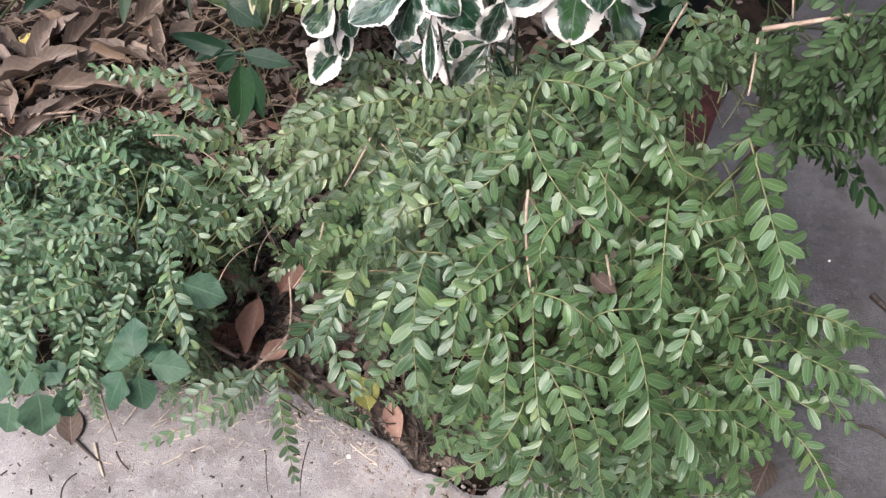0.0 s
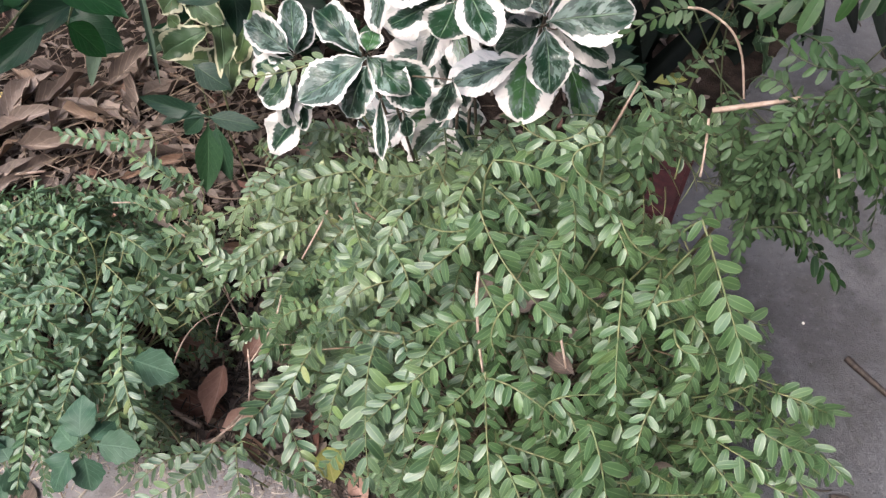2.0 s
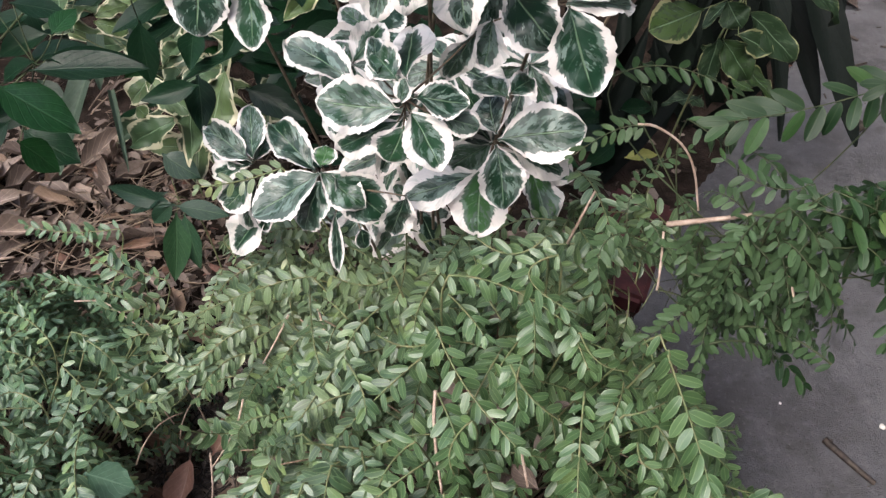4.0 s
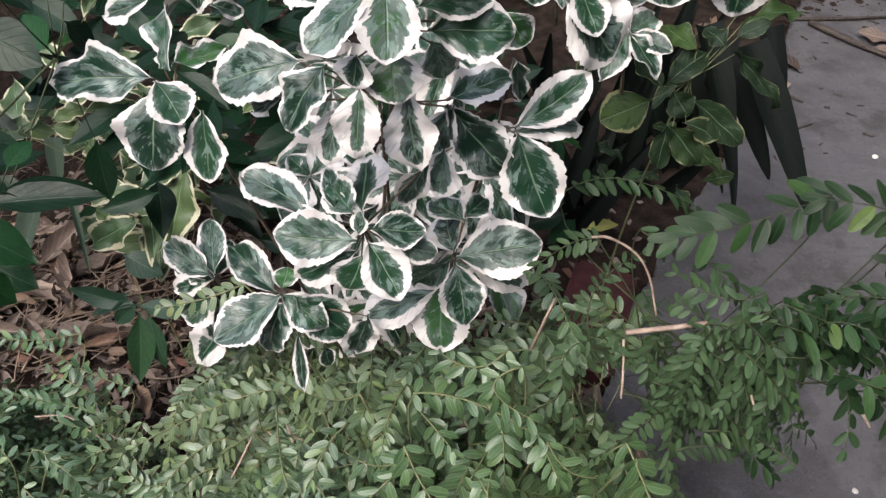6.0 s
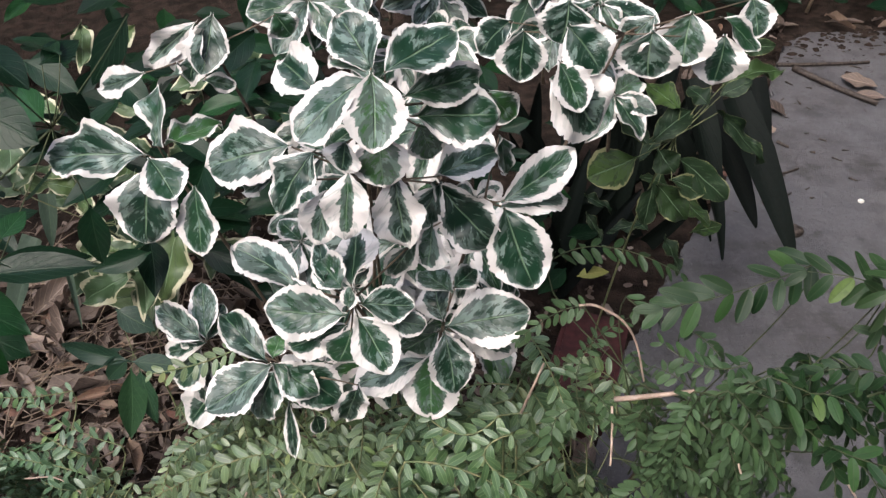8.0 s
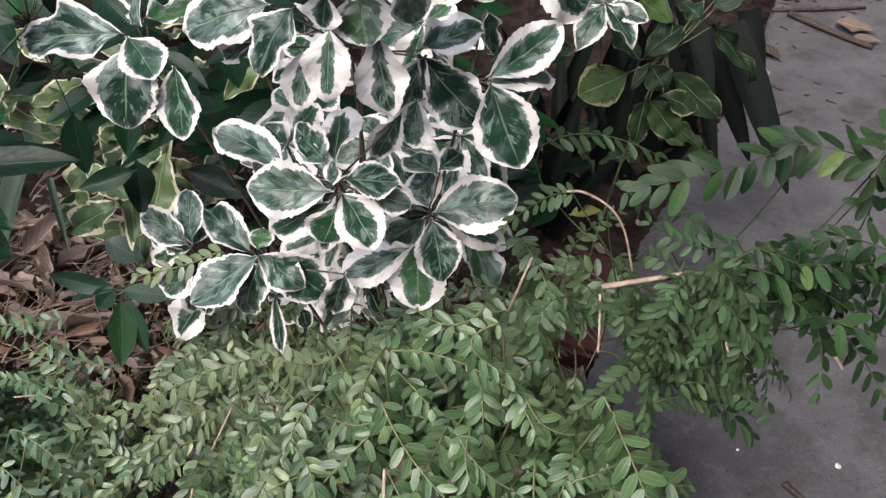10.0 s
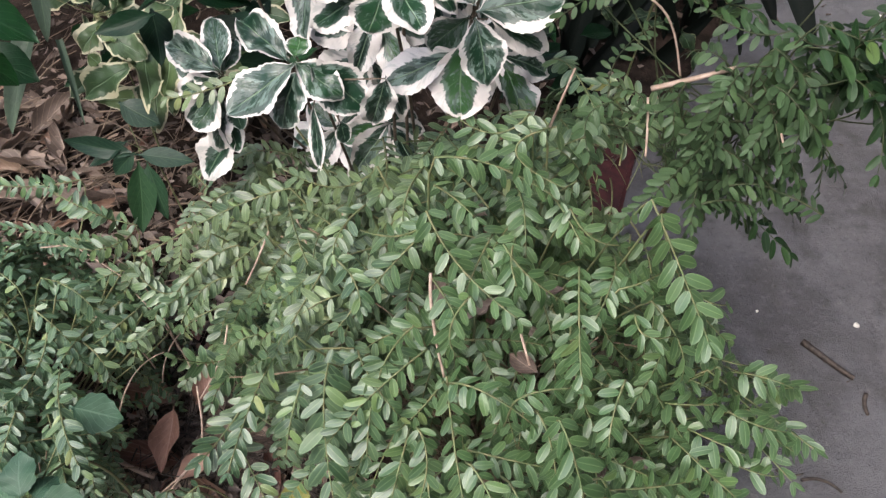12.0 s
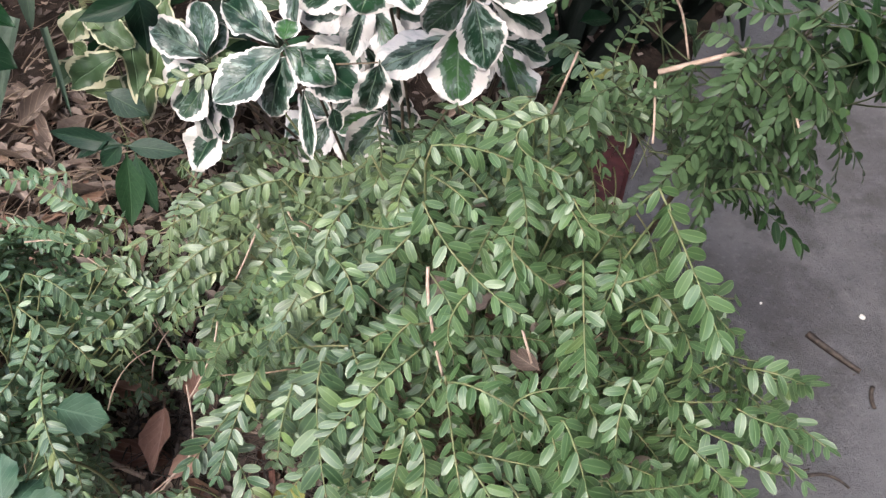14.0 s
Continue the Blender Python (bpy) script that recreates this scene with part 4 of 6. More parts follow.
dead_twig(left_shrub, [(-0.115, 0.592, 0.155), (-0.130, 0.614, 0.229), (-0.149, 0.623, 0.272)], 0.0009)
dead_twig(left_shrub, [(-0.102, 0.573, 0.137), (-0.112, 0.583, 0.199), (-0.135, 0.599, 0.246)], 0.0009)
dead_twig(left_shrub, [(-0.132, 0.562, 0.140), (-0.111, 0.573, 0.191), (-0.078, 0.586, 0.216)], 0.0009)
dead_twig(left_shrub, [(-0.173, 0.533, 0.136), (-0.145, 0.547, 0.184), (-0.112, 0.556, 0.204)], 0.0009)
dead_twig(central_shrub, [(0.248, 0.535, 0.486), (0.264, 0.546, 0.529)], 0.0012)
fill_dome(central_shrub, (0.19, 0.48, 0.17), (0.245, 0.235, 0.30), 330, 0.0160, 0.55, lambda p: p.x + 1.02 * p.y > 0.42 + 0.4 * max(0.0, 0.33 - p.z), 0.90)
fill_dome(central_shrub, (0.19, 0.48, 0.17), (0.245, 0.235, 0.30), 90, 0.0160, 0.90, lambda p: p.x + 1.02 * p.y > 0.42 + 0.4 * max(0.0, 0.33 - p.z), 0.97)
fill_dome(left_shrub, (-0.34, 0.58, 0.02), (0.24, 0.25, 0.240), 400, 0.0162, 0.6, lambda p: p.y > 0.50 - 0.46 * p.z and p.x < -0.195 + 0.3 * max(0.0, p.y - 0.55))
fill_dome(central_shrub, (0.03, 0.60, 0.17), (0.13, 0.11, 0.20), 120, 0.0145, 0.4)
fill_dome(central_shrub, (0.0, 0.66, 0.20), (0.12, 0.09, 0.18), 80, 0.0140, 0.4)
fill_dome(central_shrub, (0.28, 0.56, 0.34), (0.10, 0.08, 0.18), 80, 0.0160, 0.4)
fill_dome(central_shrub, (0.14, 0.56, 0.28), (0.13, 0.07, 0.19), 130, 0.0155, 0.4)
for shrub, centre, radii, count in ((central_shrub, (0.17, 0.50, 0.17), (0.24, 0.22, 0.29), 150), (left_shrub, (-0.33, 0.58, 0.02), (0.22, 0.22, 0.22), 70)):
    for i in range(count):
        u = Vector((rng.gauss(0, 1), rng.gauss(0, 1), abs(rng.gauss(0, 1)) + 0.2)).normalized()
        end = Vector(centre) + Vector([p * q for p, q in zip(u, radii)]) * rng.uniform(0.6, 0.96)
        if in_gap(end) or (shrub is central_shrub and end.x + 1.02 * end.y < 0.46):
            continue
        foot = shrub.root + Vector((rng.uniform(-0.04, 0.04), rng.uniform(-0.04, 0.04), 0))
        verts, faces = tube(bezier(foot, (foot + end) * 0.5 + Vector((rng.gauss(0, 0.02), rng.gauss(0, 0.02), 0.05)), end, 9), rng.uniform(0.0008, 0.0016), 5, 0.5)
        shrub.bare.add(verts, faces)
for low, high, count in (((0.30, 0.48, 0.42), (0.40, 0.56, 0.48), 14), ((0.34, 0.44, 0.48), (0.41, 0.48, 0.55), 14), ((0.40, 0.435, 0.56), (0.455, 0.475, 0.60), 9)):
    for i in range(count):
        p = Vector([rng.uniform(q, r) for q, r in zip(low, high)])
        if in_gap(p):
            continue
        way = Vector((rng.uniform(-0.3, 1.0), rng.uniform(-0.8, 0.3), rng.uniform(-0.5, 0.1))).normalized() * rng.uniform(0.025, 0.045)
        sprig(right_shrub, p - way, p + Vector((0, 0, 0.006)), p + way - Vector((0, 0, 0.010)), 0.0150, False)
trunk = tube(bezier((0.355, 0.67, -0.04), (0.37, 0.62, 0.20), (0.355, 0.505, 0.49), 8), 0.004, 7, 0.5)
under(mesh_object("stem", *trunk, bark), right_shrub.ob)
for shrub in (central_shrub, left_shrub, right_shrub):
    finish_shrub(shrub)

# ---- plants with larger leaves ----
BROAD = lambda v: 0.5 * (0.07 if v < 0.05 else max(0.02, math.sin(math.pi * min(1.0, ((v - 0.04) / 0.96) ** 1.10)) ** 0.72))
POINTED = lambda v: 0.5 * (0.09 if v < 0.06 else max(0.012, math.sin(math.pi * min(1.0, ((v - 0.05) / 0.95) ** 0.82)) ** 0.95))
TOOTHED = lambda v: 0.5 * (0.08 if v < 0.1 else max(0.012, math.sin(math.pi * min(1.0, ((v - 0.08) / 0.92) ** 0.80)) ** 0.80)) * (1 + 0.07 * math.sin(80 * v))
STRAP = lambda v: 0.5 * max(0.05, min(1.0, 1.6 * (1 - v)) ** 0.6)
SHAPES = {"dry": (POINTED, 12, 3, 0.42, 0.13, 0.05), "broad": (BROAD, 44, 4, 0.20, -0.20, 0.055), "pointed": (POINTED, 12, 3, 0.16, -0.16, 0.014), "toothed": (TOOTHED, 26, 3, 0.12, -0.2, 0.045), "wavy": (BROAD, 24, 4, 0.10, -0.25, 0.075), "strap": (STRAP, 10, 2, 0.12, -0.10, 0.004)}
LARGE = {}


def large_mesh(shape, variant, material):
    key = (shape, variant, material.name)
    if key not in LARGE:
        line, rows, cols, fold, curl, wave = SHAPES[shape]
        grade = variant % 3
        pts, faces, uvs = leaf_shape(rows, cols, line, fold * (0.6 + 0.25 * grade) * (1 if variant < 3 else 0.6), curl * (0.3 + 0.45 * grade), wave * (0.6 + 0.4 * grade), 0.1 * (grade - 1), 20 + variant, shape == "dry", 0.045 if shape in ("broad", "wavy") else 0.0)
        ob = mesh_object("leaf", pts, faces, material, None, uvs)
        LARGE[key] = ob.data
        bpy.data.objects.remove(ob)
    return LARGE[key]


class Plant:
    def __init__(self, name, place, label, category, material, shape, stem, facing, thick=0.0028, group=""):
        self.ob = thing(name, place, label, category, group)
        self.material, self.shape, self.stem, self.facing, self.thick, self.root = material, shape, stem, Vector(facing), thick, Vector(place)

    def leaf(self, base, tip, width, normal, variant, pale=0.1):
        ob = new("leaf", large_mesh(self.shape, variant, self.material))
        ob.color = (pale, pale, pale, 1)  # how far the pale rim reaches inwards
        ob.matrix_basis = leaf_matrix(base, tip, width, normal)
        ob.parent = self.ob
        ob.matrix_parent_inverse = Matrix.Translation(-self.root)

    def branch(self, points, radius):
        verts, faces = tube(points, radius, 6, 0.6)
        under(mesh_object("stem", verts, faces, self.stem), self.ob)


def leafy(plant, leaves, hub=None, rooted=True):
    """A head of leaves, each from its base to its tip with its width, on one stem from the root."""
    hub = Vector(hub) if hub else sum((Vector(q[:3]) for q in leaves), Vector()) / len(leaves) + Vector((0, 0.012, -0.012))
    foot = plant.root if rooted else hub + Vector((rng.uniform(-0.02, 0.02), 0.03, -0.07))
    mid = (foot + hub) * 0.5 + Vector((rng.uniform(-0.02, 0.02), 0.04, 0.02)) * (1.0 if rooted else 0.2)
    plant.branch(bezier(foot, mid, hub, 10), plant.thick)
    for bx, by, bz, tx, ty, tz, w, *pale in leaves:
        b, t = Vector((bx, by, bz)), Vector((tx, ty, tz))
        out = (t - b).normalized()
        nrm = plant.facing + Vector((rng.gauss(0, 0.28), rng.gauss(0, 0.24), rng.gauss(0, 0.18))) + out * 0.1
        plant.leaf(b, t, w * 1.1, nrm, rng.randrange(6), pale[0] if pale else rng.choice((0.0, 0.0, 0.05, 0.15, 0.35)))
        if (b - hub).length > 0.008:
            plant.branch(bezier(hub, (b + hub) * 0.5 - plant.facing.normalized() * 0.004, b + out * 0.002, 4), plant.thick * 0.4)


def strap(plant, leaves):
    for bx, by, bz, tx, ty, tz, w in leaves:
        b, t = Vector((bx, by, bz)), Vector((tx, ty, tz))
        plant.leaf(b, t, w, plant.facing + Vector((rng.gauss(0, 0.2), rng.gauss(0, 0.2), 0)), rng.randrange(3))


euonymus = Plant("variegated_shrub", (0.14, 0.74, -0.03), "evergreen shrub with dark green leaves edged in creamy white", "shrub", silver_leaf, "broad", bark, (0.0, -0.62, 0.78), 0.0020)
golden_left = Plant("variegated_shrub", (-0.26, 1.10, -0.03), "shrub with dull green leaves edged in pale yellow", "shrub", golden_leaf, "wavy", green_stem, (0.1, -0.5, 0.85), 0.0016)
golden_right = Plant("variegated_shrub", (0.44, 1.00, -0.03), "cream-edged shoots, their yellow-green darkened in colour for shade", "shrub", shaded_golden_leaf, "wavy", green_stem, (-0.1, -0.5, 0.85), 0.0018)
dark_shrub = Plant("glossy_shrub", (-0.80, 0.62, -0.03), "shrub with large glossy dark green leaves", "shrub", glossy_leaf, "pointed", dark_stem, (0.15, -0.35, 0.9), 0.0018)
seedling = Plant("seedling", (-0.19, 0.93, -0.03), "small dark green seedling among dry leaves", "plant", seedling_leaf, "pointed", green_stem, (0.0, -0.45, 0.9), 0.0015)
weed = Plant("broadleaf_weed", (-0.17, 0.47, -0.03), "soft grey-green weed with toothed leaves", "weed", weed_leaf, "toothed", green_stem, (0.0, -0.35, 0.9), 0.0018)
ground_weed = Plant("broadleaf_weed", (-0.33, 0.49, -0.03), "weed with pale-veined leaves at the paving edge", "weed", weed_leaf, "toothed", green_stem, (0.0, -0.3, 0.9), 0.0018)
strap_left = Plant("strap_leaf_plant", (-0.33, 1.18, -0.03), "grey-green strap-leaved plant among the litter", "plant", grey_strap_leaf, "strap", green_stem, (0.1, -0.6, 0.7))
strap_right = Plant("strap_leaf_plant", (0.62, 1.25, -0.03), "dark drooping strap leaves, colour blackened further for shade", "plant", strap_leaf, "strap", green_stem, (0.1, -0.7, 0.6))

leafy(euonymus, [
    (0.009, 0.599, 0.688, -0.071, 0.612, 0.686, 0.033),
    (0.014, 0.602, 0.692, 0.007, 0.667, 0.722, 0.034),
    (0.009, 0.597, 0.687, 0.028, 0.575, 0.671, 0.029),
    (0.009, 0.594, 0.683, -0.000, 0.565, 0.641, 0.041),
    (0.020, 0.602, 0.692, 0.050, 0.635, 0.695, 0.023),
    (0.037, 0.584, 0.673, 0.036, 0.564, 0.630, 0.028, 0.3),
])
leafy(euonymus, [
    (0.157, 0.514, 0.786, 0.159, 0.485, 0.759, 0.029),
    (0.155, 0.513, 0.783, 0.115, 0.501, 0.761, 0.030),
    (0.158, 0.513, 0.786, 0.141, 0.544, 0.804, 0.026),
    (0.162, 0.511, 0.786, 0.200, 0.537, 0.798, 0.028),
    (0.177, 0.525, 0.753, 0.222, 0.525, 0.756, 0.033),
    (0.171, 0.507, 0.775, 0.215, 0.543, 0.768, 0.021),
    (0.158, 0.515, 0.750, 0.159, 0.499, 0.728, 0.031, 0.3),
    (0.179, 0.536, 0.742, 0.188, 0.530, 0.722, 0.021),
    (0.142, 0.510, 0.750, 0.137, 0.505, 0.734, 0.021, 0.6),
    (0.224, 0.598, 0.724, 0.241, 0.598, 0.702, 0.023),
    (0.129, 0.532, 0.765, 0.103, 0.558, 0.774, 0.026, 0.6),
    (0.157, 0.512, 0.784, 0.137, 0.538, 0.786, 0.017),
])
leafy(euonymus, [
    (0.113, 0.522, 0.741, 0.061, 0.523, 0.731, 0.034, 0.2),
    (0.126, 0.513, 0.744, 0.099, 0.498, 0.718, 0.025),
    (0.100, 0.525, 0.718, 0.076, 0.531, 0.705, 0.011, 0.6),
    (0.130, 0.508, 0.723, 0.120, 0.495, 0.693, 0.019, 0.7),
    (0.142, 0.506, 0.735, 0.138, 0.485, 0.705, 0.023, 1),
    (0.165, 0.524, 0.721, 0.168, 0.498, 0.685, 0.026, 0.8),
    (0.192, 0.553, 0.691, 0.170, 0.539, 0.653, 0.023, 0.2),
    (0.188, 0.554, 0.691, 0.223, 0.527, 0.654, 0.030),
    (0.188, 0.555, 0.692, 0.228, 0.574, 0.704, 0.027),
])
leafy(euonymus, [
    (0.228, 0.549, 0.676, 0.276, 0.567, 0.699, 0.026, 0.45),
    (0.227, 0.546, 0.675, 0.276, 0.567, 0.667, 0.022, 0.7),
    (0.229, 0.547, 0.675, 0.246, 0.516, 0.632, 0.037),
    (0.185, 0.536, 0.672, 0.181, 0.528, 0.642, 0.028, 0.6),
    (0.228, 0.579, 0.705, 0.239, 0.579, 0.672, 0.014),
])
leafy(euonymus, [
    (0.132, 0.504, 0.632, 0.081, 0.509, 0.635, 0.031),
    (0.103, 0.531, 0.630, 0.059, 0.562, 0.646, 0.029, 0.25),
    (0.133, 0.504, 0.636, 0.135, 0.506, 0.652, 0.011),
    (0.140, 0.504, 0.641, 0.173, 0.504, 0.638, 0.022),
    (0.138, 0.503, 0.632, 0.159, 0.475, 0.613, 0.029, 0.5),
    (0.134, 0.504, 0.620, 0.126, 0.491, 0.601, 0.028),
    (0.132, 0.505, 0.623, 0.086, 0.505, 0.599, 0.023, 0.6),
    (0.136, 0.508, 0.650, 0.137, 0.555, 0.659, 0.030, 0.7),
    (0.132, 0.508, 0.649, 0.113, 0.531, 0.655, 0.022),
    (0.120, 0.515, 0.647, 0.114, 0.549, 0.653, 0.012),
    (0.155, 0.500, 0.630, 0.180, 0.504, 0.620, 0.016),
    (0.114, 0.518, 0.637, 0.071, 0.543, 0.613, 0.021),
    (0.176, 0.532, 0.666, 0.157, 0.535, 0.628, 0.018, 0.3),
])
leafy(euonymus, [
    (0.192, 0.534, 0.585, 0.249, 0.539, 0.594, 0.037),
    (0.191, 0.535, 0.589, 0.183, 0.558, 0.606, 0.027),
    (0.191, 0.533, 0.582, 0.199, 0.502, 0.554, 0.029),
    (0.184, 0.531, 0.566, 0.178, 0.505, 0.522, 0.038, 0.5),
    (0.180, 0.532, 0.558, 0.125, 0.529, 0.534, 0.031, 0.7),
    (0.188, 0.533, 0.583, 0.160, 0.536, 0.556, 0.024),
    (0.197, 0.530, 0.621, 0.176, 0.558, 0.616, 0.022),
    (0.197, 0.530, 0.624, 0.215, 0.549, 0.626, 0.016),
    (0.199, 0.529, 0.584, 0.244, 0.542, 0.547, 0.020, 0.8),
])
leafy(euonymus, [
    (0.071, 0.543, 0.547, 0.022, 0.524, 0.523, 0.035),
    (0.072, 0.543, 0.548, 0.102, 0.524, 0.534, 0.024),
    (0.081, 0.540, 0.549, 0.118, 0.530, 0.517, 0.033),
    (0.068, 0.544, 0.547, 0.031, 0.578, 0.568, 0.024),
    (0.072, 0.545, 0.550, 0.075, 0.560, 0.559, 0.017),
    (0.073, 0.538, 0.546, 0.052, 0.522, 0.508, 0.030),
    (0.081, 0.528, 0.524, 0.081, 0.507, 0.481, 0.011),
    (0.132, 0.518, 0.552, 0.122, 0.508, 0.515, 0.023),
    (0.098, 0.525, 0.511, 0.101, 0.521, 0.494, 0.012),
])
leafy(euonymus, [
    (-0.002, 0.627, 0.484, -0.052, 0.657, 0.498, 0.027),
    (-0.001, 0.627, 0.484, -0.012, 0.678, 0.504, 0.024),
    (-0.008, 0.631, 0.475, -0.047, 0.640, 0.457, 0.020, 0.6),
    (-0.011, 0.637, 0.454, -0.036, 0.624, 0.428, 0.029, 0.5),
    (-0.004, 0.646, 0.415, -0.049, 0.629, 0.366, 0.033, 0.7),
    (-0.002, 0.637, 0.449, 0.003, 0.628, 0.422, 0.020),
])
leafy(euonymus, [
    (0.249, 0.632, 0.748, 0.246, 0.616, 0.719, 0.032),
    (0.269, 0.617, 0.733, 0.284, 0.596, 0.709, 0.029),
    (0.264, 0.611, 0.725, 0.301, 0.603, 0.688, 0.047, 0.5),
    (0.276, 0.632, 0.749, 0.298, 0.615, 0.725, 0.033),
    (0.278, 0.644, 0.760, 0.274, 0.631, 0.737, 0.038),
    (0.349, 0.685, 0.729, 0.323, 0.680, 0.704, 0.023),
    (0.346, 0.676, 0.722, 0.345, 0.669, 0.687, 0.042),
    (0.383, 0.706, 0.721, 0.376, 0.688, 0.687, 0.041),
    (0.414, 0.712, 0.699, 0.411, 0.697, 0.663, 0.038, 0.6),
    (0.412, 0.720, 0.710, 0.447, 0.712, 0.685, 0.020),
    (0.241, 0.636, 0.752, 0.219, 0.638, 0.730, 0.025),
    (0.443, 0.745, 0.713, 0.450, 0.729, 0.686, 0.027),
])
leafy(euonymus, [
    (0.040, 0.709, 0.731, 0.031, 0.684, 0.696, 0.027),
    (0.034, 0.701, 0.723, 0.011, 0.691, 0.683, 0.025, 0.7),
    (0.029, 0.706, 0.727, -0.020, 0.700, 0.693, 0.019, 0.9),
    (0.031, 0.678, 0.696, 0.052, 0.693, 0.683, 0.014),
    (0.083, 0.706, 0.731, 0.094, 0.704, 0.713, 0.023),
    (-0.009, 0.684, 0.700, -0.057, 0.708, 0.675, 0.021, 0.8),
])
leafy(euonymus, [
    (-0.013, 0.642, 0.465, -0.051, 0.659, 0.468, 0.019, 0.1),
    (-0.012, 0.640, 0.462, -0.039, 0.628, 0.433, 0.021, 0.5),
    (-0.009, 0.643, 0.449, -0.025, 0.624, 0.397, 0.024, 0.6),
    (-0.015, 0.647, 0.441, -0.004, 0.630, 0.395, 0.019, 0.3),
    (-0.003, 0.630, 0.478, -0.033, 0.643, 0.474, 0.015, 0.2),
    (-0.002, 0.632, 0.479, 0.010, 0.663, 0.492, 0.015, 0.1),
])
leafy(golden_left, [
    (-0.191, 0.954, 0.271, -0.274, 0.932, 0.241, 0.038),
    (-0.132, 1.004, 0.316, -0.177, 0.939, 0.226, 0.057),
    (-0.194, 0.981, 0.296, -0.146, 1.015, 0.318, 0.037),
    (-0.235, 0.985, 0.300, -0.179, 0.951, 0.285, 0.035),
    (-0.226, 0.995, 0.309, -0.267, 0.971, 0.281, 0.032),
    (-0.216, 1.000, 0.314, -0.196, 1.039, 0.332, 0.029),
    (-0.235, 0.991, 0.306, -0.213, 0.968, 0.297, 0.022),
    (-0.307, 1.044, 0.355, -0.266, 1.046, 0.344, 0.029),
    (-0.305, 1.049, 0.360, -0.269, 1.073, 0.370, 0.029),
    (-0.333, 1.032, 0.346, -0.377, 1.066, 0.358, 0.037),
    (-0.251, 0.963, 0.281, -0.237, 0.960, 0.269, 0.022),
    (-0.244, 1.012, 0.325, -0.276, 1.040, 0.333, 0.029),
    (-0.348, 1.038, 0.351, -0.322, 1.092, 0.368, 0.034),
    (-0.207, 1.007, 0.320, -0.217, 1.063, 0.336, 0.032),
])
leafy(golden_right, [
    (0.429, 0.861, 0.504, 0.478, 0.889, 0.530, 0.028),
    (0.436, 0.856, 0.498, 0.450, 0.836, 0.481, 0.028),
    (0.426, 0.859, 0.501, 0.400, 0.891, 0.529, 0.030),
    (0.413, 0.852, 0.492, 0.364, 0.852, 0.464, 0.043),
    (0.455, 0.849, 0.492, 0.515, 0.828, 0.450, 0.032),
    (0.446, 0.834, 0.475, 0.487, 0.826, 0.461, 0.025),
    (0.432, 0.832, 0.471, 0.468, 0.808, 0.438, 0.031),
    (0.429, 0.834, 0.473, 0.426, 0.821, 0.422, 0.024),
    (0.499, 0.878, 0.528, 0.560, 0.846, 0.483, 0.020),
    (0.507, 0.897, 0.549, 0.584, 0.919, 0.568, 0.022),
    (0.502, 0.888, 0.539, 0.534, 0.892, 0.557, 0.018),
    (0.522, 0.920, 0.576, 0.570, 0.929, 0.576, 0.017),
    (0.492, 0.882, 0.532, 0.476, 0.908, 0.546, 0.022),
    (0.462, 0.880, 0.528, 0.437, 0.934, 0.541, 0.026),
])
leafy(dark_shrub, [
    (-0.139, 0.604, 0.587, -0.056, 0.616, 0.586, 0.023),
    (-0.128, 0.610, 0.593, -0.072, 0.641, 0.573, 0.019),
    (-0.162, 0.596, 0.581, -0.104, 0.579, 0.555, 0.034),
    (-0.134, 0.608, 0.592, -0.168, 0.607, 0.578, 0.016),
    (-0.152, 0.639, 0.620, -0.117, 0.646, 0.609, 0.018),
    (-0.122, 0.623, 0.605, -0.112, 0.649, 0.611, 0.016),
    (-0.146, 0.567, 0.554, -0.125, 0.569, 0.525, 0.024),
    (-0.159, 0.632, 0.613, -0.189, 0.659, 0.624, 0.024),
])
leafy(dark_shrub, [
    (-0.112, 0.666, 0.734, -0.071, 0.647, 0.715, 0.028),
    (-0.099, 0.620, 0.713, -0.057, 0.604, 0.698, 0.030),
    (-0.033, 0.751, 0.714, -0.073, 0.738, 0.660, 0.025),
    (-0.084, 0.734, 0.692, -0.132, 0.768, 0.696, 0.021),
    (-0.087, 0.714, 0.669, -0.069, 0.717, 0.642, 0.021),
    (-0.099, 0.701, 0.653, -0.128, 0.735, 0.665, 0.021),
    (-0.173, 0.617, 0.524, -0.131, 0.603, 0.503, 0.031),
    (-0.092, 0.680, 0.631, -0.126, 0.681, 0.595, 0.023),
    (-0.101, 0.729, 0.686, -0.078, 0.759, 0.693, 0.020),
    (-0.109, 0.739, 0.545, -0.110, 0.720, 0.489, 0.025),
])
leafy(seedling, [
    (-0.197, 0.868, 0.194, -0.129, 0.867, 0.181, 0.024),
    (-0.197, 0.868, 0.194, -0.304, 0.894, 0.205, 0.024),
    (-0.197, 0.861, 0.189, -0.200, 0.805, 0.115, 0.033),
    (-0.186, 0.861, 0.188, -0.176, 0.820, 0.119, 0.030),
    (-0.219, 0.924, 0.235, -0.171, 0.904, 0.211, 0.033),
    (-0.201, 0.871, 0.196, -0.235, 0.858, 0.168, 0.022),
    (-0.209, 0.883, 0.205, -0.266, 0.870, 0.176, 0.019),
])
